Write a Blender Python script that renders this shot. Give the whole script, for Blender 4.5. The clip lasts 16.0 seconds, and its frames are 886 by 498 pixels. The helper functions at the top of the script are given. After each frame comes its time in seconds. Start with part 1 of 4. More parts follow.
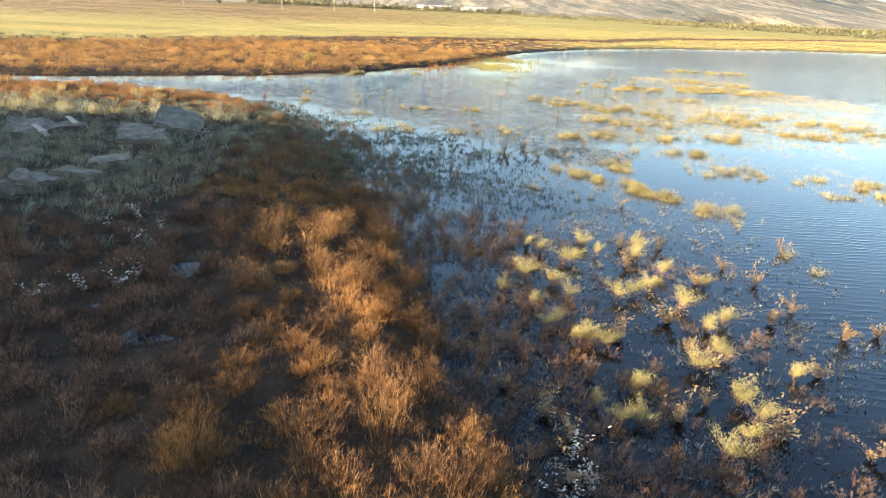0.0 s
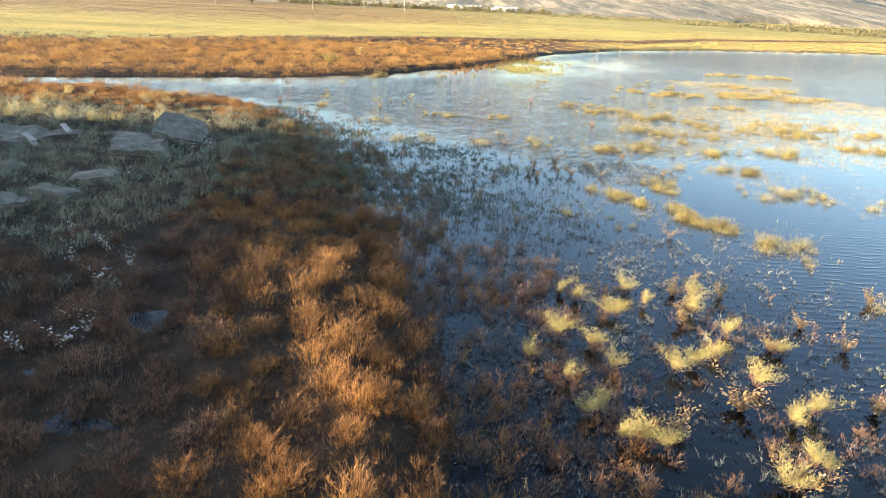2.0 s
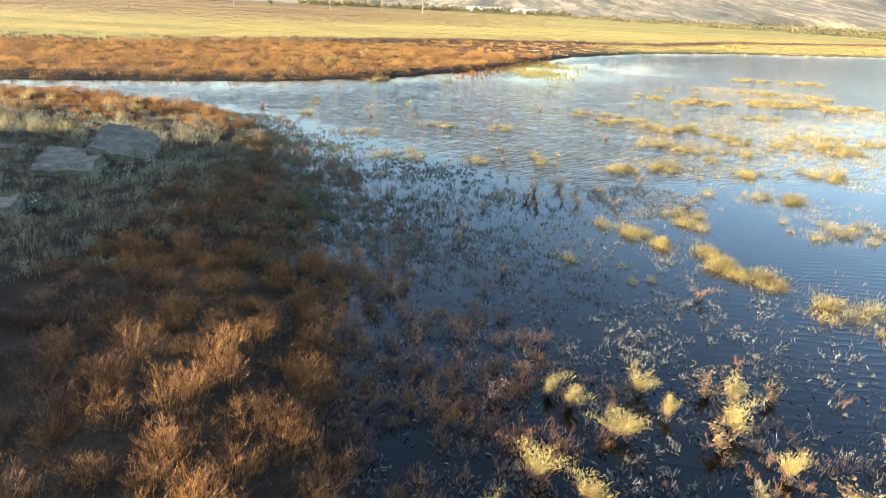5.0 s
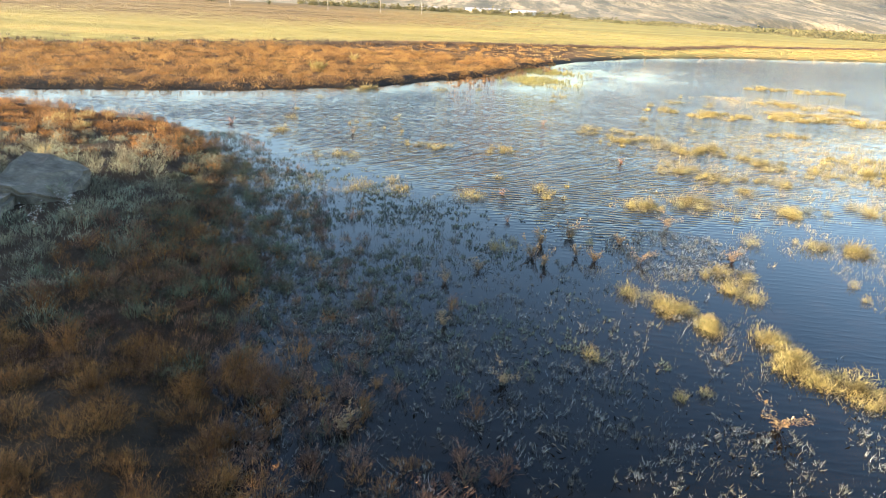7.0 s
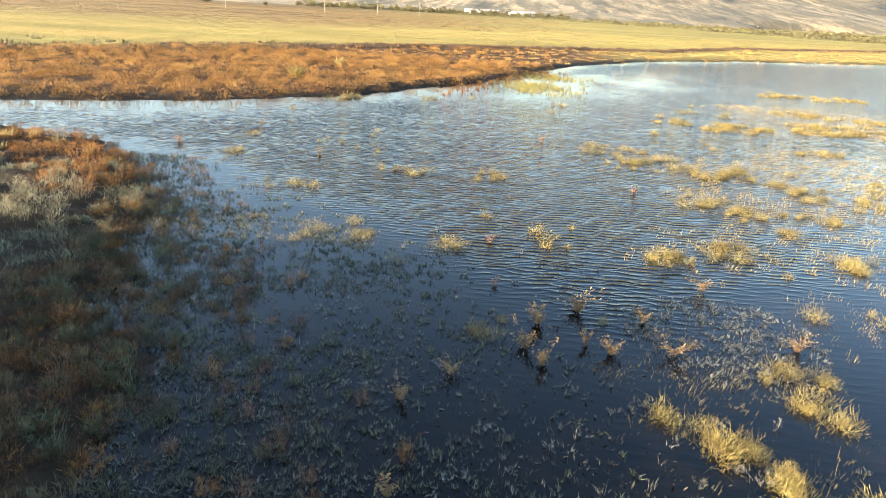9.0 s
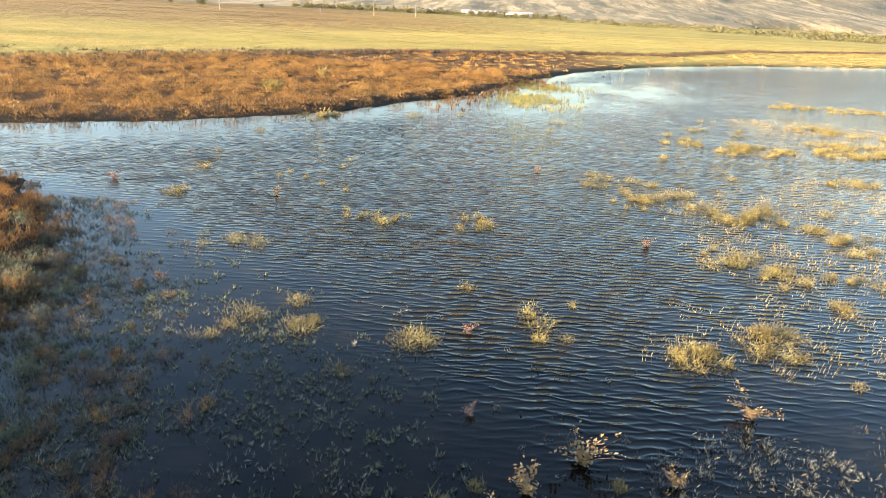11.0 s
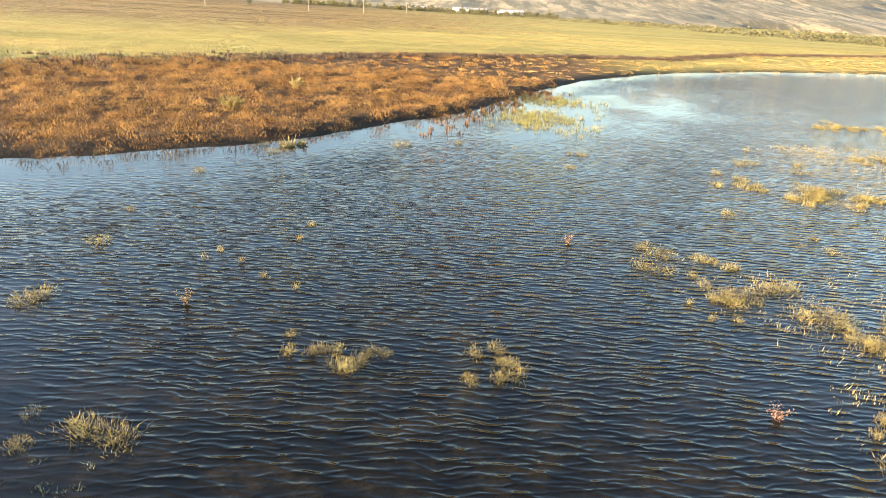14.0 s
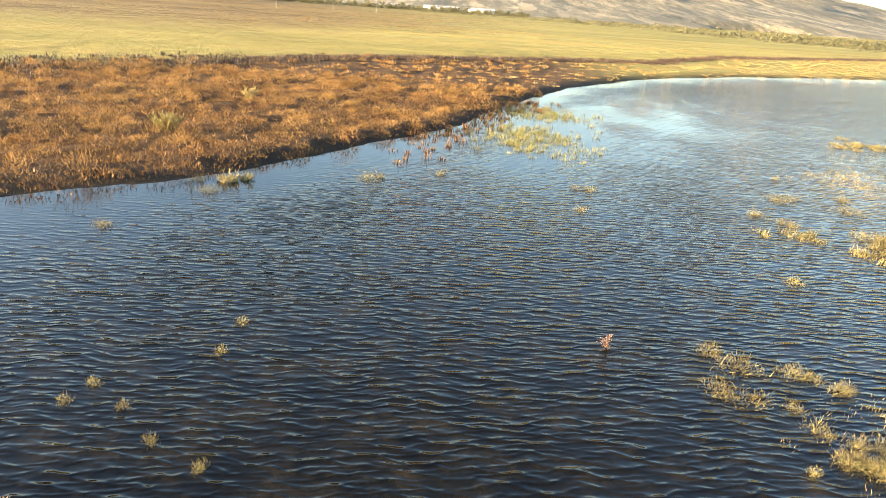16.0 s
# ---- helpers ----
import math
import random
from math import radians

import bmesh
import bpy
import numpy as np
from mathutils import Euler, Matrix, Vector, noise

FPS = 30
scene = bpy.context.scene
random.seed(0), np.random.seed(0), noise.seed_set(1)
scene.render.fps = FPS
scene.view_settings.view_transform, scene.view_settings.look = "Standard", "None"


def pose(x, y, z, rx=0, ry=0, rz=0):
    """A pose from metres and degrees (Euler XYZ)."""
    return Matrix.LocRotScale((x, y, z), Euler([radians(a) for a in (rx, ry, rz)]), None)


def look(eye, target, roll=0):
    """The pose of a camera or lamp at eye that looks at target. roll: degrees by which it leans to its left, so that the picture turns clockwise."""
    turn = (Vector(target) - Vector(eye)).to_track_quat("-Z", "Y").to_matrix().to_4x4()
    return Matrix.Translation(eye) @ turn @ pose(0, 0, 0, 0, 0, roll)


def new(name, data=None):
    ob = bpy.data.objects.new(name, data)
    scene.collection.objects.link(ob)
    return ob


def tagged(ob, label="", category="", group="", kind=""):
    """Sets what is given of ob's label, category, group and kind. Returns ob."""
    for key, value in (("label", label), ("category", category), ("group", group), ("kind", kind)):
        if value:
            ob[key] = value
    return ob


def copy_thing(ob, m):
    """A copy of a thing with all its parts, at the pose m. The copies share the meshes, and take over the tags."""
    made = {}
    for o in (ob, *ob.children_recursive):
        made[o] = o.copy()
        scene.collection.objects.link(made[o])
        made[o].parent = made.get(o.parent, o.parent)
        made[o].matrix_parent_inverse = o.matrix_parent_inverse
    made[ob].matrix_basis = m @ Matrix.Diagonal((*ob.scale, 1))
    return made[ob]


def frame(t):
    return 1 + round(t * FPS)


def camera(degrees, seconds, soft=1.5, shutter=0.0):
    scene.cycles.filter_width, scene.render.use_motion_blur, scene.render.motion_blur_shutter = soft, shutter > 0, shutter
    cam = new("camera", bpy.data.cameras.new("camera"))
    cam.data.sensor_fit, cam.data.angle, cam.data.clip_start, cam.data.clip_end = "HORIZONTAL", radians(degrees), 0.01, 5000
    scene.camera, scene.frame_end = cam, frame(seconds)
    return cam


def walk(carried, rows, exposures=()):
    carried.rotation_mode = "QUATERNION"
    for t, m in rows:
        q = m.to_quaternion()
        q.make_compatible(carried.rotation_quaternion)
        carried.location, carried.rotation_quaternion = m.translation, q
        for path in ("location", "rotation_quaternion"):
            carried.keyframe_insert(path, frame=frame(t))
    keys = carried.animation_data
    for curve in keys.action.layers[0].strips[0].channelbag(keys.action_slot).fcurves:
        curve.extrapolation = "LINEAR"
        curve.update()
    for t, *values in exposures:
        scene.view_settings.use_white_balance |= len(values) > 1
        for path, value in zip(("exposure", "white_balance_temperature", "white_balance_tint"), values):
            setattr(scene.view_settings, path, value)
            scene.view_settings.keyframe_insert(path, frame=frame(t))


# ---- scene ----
cam = camera(69.4, 16.0, soft=0.75)
PATH = [
    (0, (-0.165, 0.618, 3.945), (-0.16, 2.49, 3.243), 2.5),
    (0.5, (-0.197, 1.117, 4.025), (-0.217, 2.989, 3.319), 2.7),
    (1, (-0.188, 1.622, 3.975), (-0.233, 3.493, 3.269), 2.7),
    (1.5, (-0.15, 2.051, 4.002), (-0.215, 3.92, 3.294), 2.7),
    (2, (-0.061, 2.531, 3.957), (-0.137, 4.4, 3.251), 2.6),
    (2.5, (0.023, 2.974, 3.923), (-0.052, 4.843, 3.216), 2.6),
    (3, (0.122, 3.485, 3.918), (0.047, 5.355, 3.213), 2.7),
    (3.5, (0.3, 3.876, 3.849), (0.207, 5.745, 3.145), 2.7),
    (4, (0.466, 4.299, 3.831), (0.337, 6.166, 3.125), 2.7),
    (6.5, (0.59, 7.487, 3.959), (0.465, 9.356, 3.258), 2.9),
    (7, (0.546, 8.33, 3.982), (0.422, 10.199, 3.281), 3.0),
    (7.5, (0.524, 9.175, 4.019), (0.402, 11.045, 3.319), 3.1),
    (8, (0.555, 10.045, 3.986), (0.434, 11.914, 3.286), 3.1),
    (10.5, (1.008, 13.735, 4.141), (0.888, 15.607, 3.447), 2.8),
    (11, (0.99, 14.546, 4.341), (0.873, 16.418, 3.645), 2.8),
    (11.5, (0.967, 15.355, 4.388), (0.85, 17.227, 3.693), 2.8),
    (12, (0.881, 16.217, 4.394), (0.768, 18.089, 3.699), 2.9),
    (12.5, (0.838, 17.095, 4.425), (0.727, 18.967, 3.728), 3.0),
    (13, (0.776, 18.071, 4.466), (0.671, 19.942, 3.768), 3.0),
    (13.5, (0.62, 19.095, 4.498), (0.527, 20.967, 3.8), 3.0),
    (14, (0.421, 20.189, 4.58), (0.334, 22.06, 3.879), 3.2),
    (14.5, (0.321, 21.202, 4.566), (0.243, 23.073, 3.866), 3.3),
    (15, (0.238, 22.244, 4.561), (0.186, 24.117, 3.86), 3.5),
    (15.5, (0.134, 23.279, 4.681), (0.107, 25.152, 3.98), 3.7),
    (16, (-0.094, 24.558, 4.706), (-0.094, 26.431, 4.004), 3.8),
]
walk(cam, [(t, look(eye, target, roll)) for t, eye, target, roll in PATH], exposures=[(0, 3.33, 5750, 16), (8, 3.35, 5850, 17), (10.5, 3.29, 6100, 16), (16, 3.27, 6100, 16)])

# ---- light: a very low sun from the west, clear sky ----
SUN_UP = 6.5
world = bpy.data.worlds.new("sky")
scene.world = world
world.use_nodes = True
sky = world.node_tree.nodes.new("ShaderNodeTexSky")
sky.sky_type = "NISHITA"
sky.sun_disc = False
sky.sun_elevation = radians(SUN_UP)
sky.sun_rotation = radians(258)
sky.air_density, sky.dust_density, sky.ozone_density = 1.02, 1.2, 1.5
world.node_tree.links.new(sky.outputs[0], world.node_tree.nodes["Background"].inputs[0])
world.node_tree.nodes["Background"].inputs[1].default_value = 0.095
sun_data = bpy.data.lights.new("sun", "SUN")
sun_data.energy, sun_data.angle, sun_data.color = 5.0, radians(0.5), (1.0, 0.79, 0.46)
sun = new("sun", sun_data)
sun.matrix_world = look((-58.7, -12.5, 60 * math.tan(radians(SUN_UP))), (0, 0, 0))

rng = np.random.default_rng(7)


# ---- materials ----
def nodes_of(name):
    m = bpy.data.materials.new(name)
    m.use_nodes = True
    nt = m.node_tree
    return m, nt, nt.nodes["Principled BSDF"], nt.nodes["Material Output"]


def ramp(nt, fac, stops):
    r = nt.nodes.new("ShaderNodeValToRGB")
    e = r.color_ramp.elements
    while len(e) < len(stops):
        e.new(0.5)
    for k, (p, c) in zip(e, stops):
        k.position, k.color = p, (*c, 1)
    nt.links.new(fac, r.inputs[0])
    return r.outputs[0]


def noise_tex(nt, scale, detail=4, rough=0.6, vec=None, stretch=None):
    n = nt.nodes.new("ShaderNodeTexNoise")
    n.inputs["Scale"].default_value, n.inputs["Detail"].default_value, n.inputs["Roughness"].default_value = scale, detail, rough
    if vec is None:
        vec = nt.nodes.new("ShaderNodeNewGeometry").outputs["Position"]
    if stretch:
        mp = nt.nodes.new("ShaderNodeMapping")
        mp.inputs["Scale"].default_value = stretch
        nt.links.new(vec, mp.inputs[0])
        vec = mp.outputs[0]
    nt.links.new(vec, n.inputs["Vector"])
    return n.outputs["Fac"]


def math_node(nt, op, a, b=None):
    n = nt.nodes.new("ShaderNodeMath")
    n.operation = op
    for i, v in enumerate((a, b)):
        if v is None:
            continue
        if isinstance(v, (int, float)):
            n.inputs[i].default_value = v
        else:
            nt.links.new(v, n.inputs[i])
    return n.outputs[0]


def mix_colour(nt, fac, a, b, mode="MIX"):
    n = nt.nodes.new("ShaderNodeMix")
    n.data_type, n.blend_type = "RGBA", mode
    for sock, v in ((n.inputs["Factor"], fac), (n.inputs[6], a), (n.inputs[7], b)):
        if isinstance(v, (int, float)):
            sock.default_value = v
        elif isinstance(v, tuple):
            sock.default_value = (*v, 1)
        else:
            nt.links.new(v, sock)
    return n.outputs[2]


def bump(nt, height, strength, distance, bsdf):
    b = nt.nodes.new("ShaderNodeBump")
    b.inputs["Strength"].default_value, b.inputs["Distance"].default_value = strength, distance
    nt.links.new(height, b.inputs["Height"])
    nt.links.new(b.outputs[0], bsdf.inputs["Normal"])
    return b


def plant(name, colours, patch=None, patch_scale=0.5, through_light=0.3, mottle=None):
    """Blades and leaves: colour varies from blade to blade and in larger patches; some light passes through."""
    m, nt, bsdf, out = nodes_of(name)
    geo = nt.nodes.new("ShaderNodeNewGeometry")
    n = len(colours)
    colours = [tuple(0.67 * v for v in c) for c in colours]
    patch = patch and tuple(0.67 * v for v in patch)
    col = ramp(nt, geo.outputs["Random Per Island"], [((i + 0.5) / n, c) for i, c in enumerate(colours)])
    if patch:
        f = ramp(nt, noise_tex(nt, patch_scale, 3), [(0.42, (0, 0, 0)), (0.62, (1, 1, 1))])
        col = mix_colour(nt, math_node(nt, "MULTIPLY", f, 0.75), col, patch)
    if mottle:
        m2 = ramp(nt, noise_tex(nt, mottle, 3, 0.65), [(0.36, (0.5, 0.46, 0.44)), (0.52, (0.95, 0.92, 0.9)), (0.66, (1.35, 1.4, 1.4))])
        col = mix_colour(nt, 1.0, col, m2, "MULTIPLY")
    nt.links.new(col, bsdf.inputs["Base Color"])
    bsdf.inputs["Roughness"].default_value = 0.65
    bsdf.inputs["Specular IOR Level"].default_value = 0.25
    tr = nt.nodes.new("ShaderNodeBsdfTranslucent")
    nt.links.new(col, tr.inputs[0])
    mx = nt.nodes.new("ShaderNodeMixShader")
    mx.inputs[0].default_value = through_light
    nt.links.new(bsdf.outputs[0], mx.inputs[1])
    nt.links.new(tr.outputs[0], mx.inputs[2])
    nt.links.new(mx.outputs[0], out.inputs[0])
    return m


RUST = plant("rust_grass", [(0.1, 0.056, 0.034), (0.3, 0.147, 0.042), (0.18, 0.092, 0.042), (0.5, 0.26, 0.066)], (0.35, 0.168, 0.042), 0.45, mottle=2.2)
FAR_RUST = plant("brown_rust_grass", [(0.24, 0.118, 0.034), (0.37, 0.195, 0.05), (0.3, 0.147, 0.04), (0.47, 0.265, 0.075)], (0.41, 0.24, 0.068), 0.25, mottle=1.2)
GOLD_RUST = plant("golden_rust_grass", [(0.34, 0.215, 0.07), (0.46, 0.31, 0.105), (0.4, 0.26, 0.085), (0.52, 0.37, 0.14)], (0.42, 0.26, 0.08), 0.15)
# brown sedge, darkened further to carry the shade at the meadow's edge
SEDGE = plant("sedge_in_shade", [(0.045, 0.03, 0.022), (0.1, 0.058, 0.034), (0.065, 0.04, 0.028)], (0.14, 0.09, 0.055), 0.15, through_light=0.1)
GREY_GREEN = plant("grey_green_grass", [(0.19, 0.2, 0.135), (0.28, 0.3, 0.21), (0.36, 0.33, 0.22), (0.22, 0.27, 0.19)], (0.28, 0.23, 0.14), 0.5, mottle=2.4)
GREEN = plant("marsh_green", [(0.09, 0.12, 0.068), (0.17, 0.205, 0.12), (0.2, 0.145, 0.075), (0.15, 0.2, 0.125)], (0.17, 0.095, 0.045), 0.8, mottle=2.4)
STRAW = plant("straw_grass", [(0.52, 0.38, 0.15), (0.6, 0.46, 0.2), (0.42, 0.3, 0.11), (0.55, 0.46, 0.17)])
WET_GRASS = plant("yellow_water_grass", [(0.33, 0.268, 0.082), (0.45, 0.372, 0.14), (0.21, 0.178, 0.058), (0.36, 0.275, 0.095)], mottle=3.0)
PLUME = plant("yellow_plume", [(0.43, 0.36, 0.125), (0.5, 0.42, 0.165), (0.33, 0.3, 0.095), (0.46, 0.34, 0.14)])
TWIG = plant("brown_twig", [(0.16, 0.08, 0.05), (0.22, 0.11, 0.06), (0.12, 0.07, 0.05)], through_light=0.0)
BROWN_FOLIAGE = plant("brown_withered_shoots", [(0.22, 0.125, 0.075), (0.3, 0.18, 0.11), (0.17, 0.1, 0.065)])
PALE_LEAF = plant("pale_dry_leaf", [(0.32, 0.21, 0.085), (0.4, 0.28, 0.13), (0.27, 0.15, 0.065), (0.46, 0.35, 0.2)])
PINK_LEAF = plant("pink_dry_leaf", [(0.46, 0.26, 0.17), (0.52, 0.36, 0.26), (0.4, 0.18, 0.1)])
FLUFF = plant("white_fluff", [(0.5, 0.46, 0.4), (0.7, 0.66, 0.58), (0.35, 0.3, 0.24)])
WEED = plant("water_weed", [(0.06, 0.062, 0.048), (0.2, 0.21, 0.185), (0.58, 0.58, 0.54), (0.07, 0.065, 0.045)], (0.09, 0.08, 0.055), 1.5)
FIELD_GRASS = plant("field_grass", [(0.255, 0.22, 0.068), (0.24, 0.218, 0.066), (0.275, 0.226, 0.074)], (0.165, 0.125, 0.046), 0.06, 0.4)
DRY_FIELD = plant("dry_field_grass", [(0.125, 0.08, 0.031), (0.113, 0.073, 0.028), (0.14, 0.089, 0.035)], (0.113, 0.088, 0.029), 0.012, 0.4)
GREEN_REED = plant("green_reed", [(0.3, 0.27, 0.08), (0.38, 0.32, 0.1), (0.26, 0.24, 0.07)])
BUSH = plant("far_bush", [(0.14, 0.135, 0.058), (0.21, 0.19, 0.078), (0.11, 0.105, 0.05), (0.28, 0.23, 0.1)], (0.18, 0.155, 0.09), 0.02, 0.4)
TREE = plant("tree_leaf", [(0.08, 0.09, 0.03), (0.11, 0.11, 0.04), (0.14, 0.12, 0.04)])


def ground_material():
    m, nt, bsdf, out = nodes_of("ground")
    def attribute(name):
        a = nt.nodes.new("ShaderNodeAttribute")
        a.attribute_name = name
        return a.outputs["Fac"]
    soil = ramp(nt, noise_tex(nt, 2.5, 6), [(0.3, (0.018, 0.014, 0.01)), (0.7, (0.05, 0.034, 0.02))])
    rusty = ramp(nt, noise_tex(nt, 0.8, 6), [(0.3, (0.05, 0.027, 0.012)), (0.7, (0.12, 0.066, 0.026))])
    gold = ramp(nt, noise_tex(nt, 0.035, 8, 0.65, stretch=(0.5, 1.6, 1)), [(0.34, (0.19, 0.16, 0.05)), (0.5, (0.28, 0.236, 0.075)), (0.66, (0.35, 0.27, 0.095))])
    strip = ramp(nt, noise_tex(nt, 0.03, 3, 0.5, stretch=(0.05, 1.0, 1)), [(0.4, (1.1, 0.95, 0.7)), (0.5, (0.85, 0.8, 0.6)), (0.6, (1.05, 1.05, 1.0))])
    gold = mix_colour(nt, 0.6, gold, strip, "MULTIPLY")
    dry = ramp(nt, noise_tex(nt, 0.02, 6, 0.6, stretch=(0.15, 1.0, 1)), [(0.35, (0.09, 0.057, 0.022)), (0.5, (0.15, 0.098, 0.04)), (0.62, (0.2, 0.137, 0.056))])
    gold = mix_colour(nt, attribute("tan"), gold, dry)
    grain = ramp(nt, noise_tex(nt, 0.9, 6, 0.7, stretch=(0.6, 1.3, 1)), [(0.3, (0.6, 0.6, 0.6)), (0.7, (1.2, 1.2, 1.2))])
    gold = mix_colour(nt, 0.8, gold, grain, "MULTIPLY")
    col = mix_colour(nt, attribute("rusty"), soil, rusty)
    col = mix_colour(nt, attribute("field"), col, gold)
    nt.links.new(col, bsdf.inputs["Base Color"])
    bsdf.inputs["Roughness"].default_value = 0.9
    bsdf.inputs["Specular IOR Level"].default_value = 0.1
    bump(nt, noise_tex(nt, 1.5, 8, 0.7), 1.0, 0.25, bsdf)
    return m


def hill_material():
    m, nt, bsdf, out = nodes_of("dry_hills")
    col = ramp(nt, noise_tex(nt, 0.009, 9, 0.75, stretch=(1, 0.2, 1)), [(0.38, (0.075, 0.06, 0.034)), (0.5, (0.19, 0.148, 0.082)), (0.6, (0.28, 0.215, 0.125))])
    shrub = ramp(nt, noise_tex(nt, 0.03, 10, 0.8, stretch=(1, 0.14, 1)), [(0.47, (0, 0, 0)), (0.53, (1, 1, 1))])
    col = mix_colour(nt, math_node(nt, "MULTIPLY", shrub, 0.85), col, (0.062, 0.056, 0.03))
    nt.links.new(col, bsdf.inputs["Base Color"])
    bsdf.inputs["Roughness"].default_value = 0.95
    bump(nt, noise_tex(nt, 0.012, 8, 0.7, stretch=(1, 0.3, 1)), 0.9, 14.0, bsdf)
    return m


def water_material():
    m, nt, bsdf, out = nodes_of("pond_water")
    pos = nt.nodes.new("ShaderNodeNewGeometry").outputs["Position"]
    bed = ramp(nt, noise_tex(nt, 1.6, 6, 0.65), [(0.35, (0.001, 0.0008, 0.0006)), (0.5, (0.003, 0.0022, 0.0012)), (0.7, (0.01, 0.006, 0.003))])
    # unlit and sunlit colours of the pond bed, mixed by place
    sunlit_bed = nt.nodes.new("ShaderNodeAttribute")
    sunlit_bed.attribute_name = "sunlit_bed"
    lit_mud = ramp(nt, noise_tex(nt, 1.6, 6, 0.7), [(0.3, (0.0015, 0.0012, 0.0008)), (0.5, (0.0065, 0.005, 0.0022)), (0.7, (0.021, 0.0145, 0.006))])
    nt.links.new(mix_colour(nt, sunlit_bed.outputs["Fac"], bed, lit_mud), bsdf.inputs["Base Color"])
    rough = nt.nodes.new("ShaderNodeAttribute")
    rough.attribute_name = "chop"
    nt.links.new(rough.outputs["Fac"], bsdf.inputs["Roughness"])
    bsdf.inputs["IOR"].default_value = 1.27
    a = nt.nodes.new("ShaderNodeAttribute")
    a.attribute_name = "ripple"
    # short wind ripples with crests across the wind, bent by slower noise
    bend = nt.nodes.new("ShaderNodeTexNoise")
    bend.inputs["Scale"].default_value, bend.inputs["Detail"].default_value = 0.9, 3
    nt.links.new(pos, bend.inputs["Vector"])
    off = nt.nodes.new("ShaderNodeVectorMath")
    off.operation = "MULTIPLY_ADD"
    nt.links.new(bend.outputs["Color"], off.inputs[0])
    off.inputs[1].default_value = (0.34, 0.34, 0)
    nt.links.new(pos, off.inputs[2])
    def train(turn, scale):
        mp = nt.nodes.new("ShaderNodeMapping")
        mp.inputs["Rotation"].default_value = (0, 0, radians(turn))
        nt.links.new(off.outputs[0], mp.inputs[0])
        w = nt.nodes.new("ShaderNodeTexWave")
        w.wave_type, w.bands_direction, w.wave_profile = "BANDS", "Y", "SIN"
        w.inputs["Scale"].default_value, w.inputs["Distortion"].default_value = scale, 2.6
        w.inputs["Detail"].default_value, w.inputs["Detail Scale"].default_value = 2.0, 1.3
        nt.links.new(mp.outputs[0], w.inputs["Vector"])
        return w.outputs["Fac"]

    # peaked crests, broken along their length; heights in metres
    crest = math_node(nt, "ADD", math_node(nt, "MULTIPLY", math_node(nt, "POWER", train(6, 1.65), 3.0), 0.7), math_node(nt, "MULTIPLY", math_node(nt, "POWER", train(-11, 2.1), 3.0), 0.5))
    broken = ramp(nt, noise_tex(nt, 2.2, 3, 0.55, off.outputs[0], (0.7, 1.3, 1)), [(0.34, (0.3, 0.3, 0.3)), (0.64, (1.15, 1.15, 1.15))])
    gust = ramp(nt, noise_tex(nt, 0.35, 3, 0.6), [(0.3, (0.6, 0.6, 0.6)), (0.65, (1.1, 1.1, 1.1))])
    wave = math_node(nt, "MULTIPLY", math_node(nt, "MULTIPLY", crest, broken), math_node(nt, "MULTIPLY", gust, 0.0165))
    fine = noise_tex(nt, 15.0, 2, 0.5, off.outputs[0], (0.5, 1.0, 1))
    wide = noise_tex(nt, 5.0, 2, 0.5, off.outputs[0], (0.45, 1.0, 1))
    swell = noise_tex(nt, 2.4, 2, 0.5, off.outputs[0], (0.5, 1.0, 1))
    far = nt.nodes.new("ShaderNodeAttribute")
    far.attribute_name = "swell"
    wave = math_node(nt, "ADD", wave, math_node(nt, "ADD", math_node(nt, "MULTIPLY", fine, 0.002), math_node(nt, "MULTIPLY", wide, 0.006)))
    wave = math_node(nt, "MULTIPLY", wave, math_node(nt, "ADD", 1.0, math_node(nt, "MULTIPLY", far.outputs["Fac"], 0.15)))
    wave = math_node(nt, "ADD", wave, math_node(nt, "MULTIPLY", swell, math_node(nt, "MULTIPLY", far.outputs["Fac"], 0.009)))
    # longer waves build up with the wind's reach
    reach = nt.nodes.new("ShaderNodeAttribute")
    reach.attribute_name = "reach"
    longer = math_node(nt, "ADD", math_node(nt, "POWER", train(14, 1.05), 2.0), math_node(nt, "POWER", train(-16, 1.3), 2.0))
    longer = math_node(nt, "MULTIPLY", math_node(nt, "MULTIPLY", longer, broken), math_node(nt, "MULTIPLY", reach.outputs["Fac"], 0.007))
    wave = math_node(nt, "ADD", wave, longer)
    wave = math_node(nt, "MULTIPLY", wave, a.outputs["Fac"])
    bump(nt, wave, 1.0, 1.0, bsdf)
    return m


def concrete_material():
    m, nt, bsdf, out = nodes_of("weathered_concrete")
    col = ramp(nt, noise_tex(nt, 3.0, 8, 0.7), [(0.3, (0.045, 0.036, 0.024)), (0.52, (0.12, 0.098, 0.068)), (0.68, (0.23, 0.19, 0.135))])
    moss = ramp(nt, noise_tex(nt, 1.3, 5), [(0.5, (0, 0, 0)), (0.62, (1, 1, 1))])
    col = mix_colour(nt, math_node(nt, "MULTIPLY", moss, 0.5), col, (0.13, 0.11, 0.07))
    nt.links.new(col, bsdf.inputs["Base Color"])
    bsdf.inputs["Roughness"].default_value = 0.9
    bump(nt, noise_tex(nt, 7.0, 9, 0.75), 1.0, 0.06, bsdf)
    return m


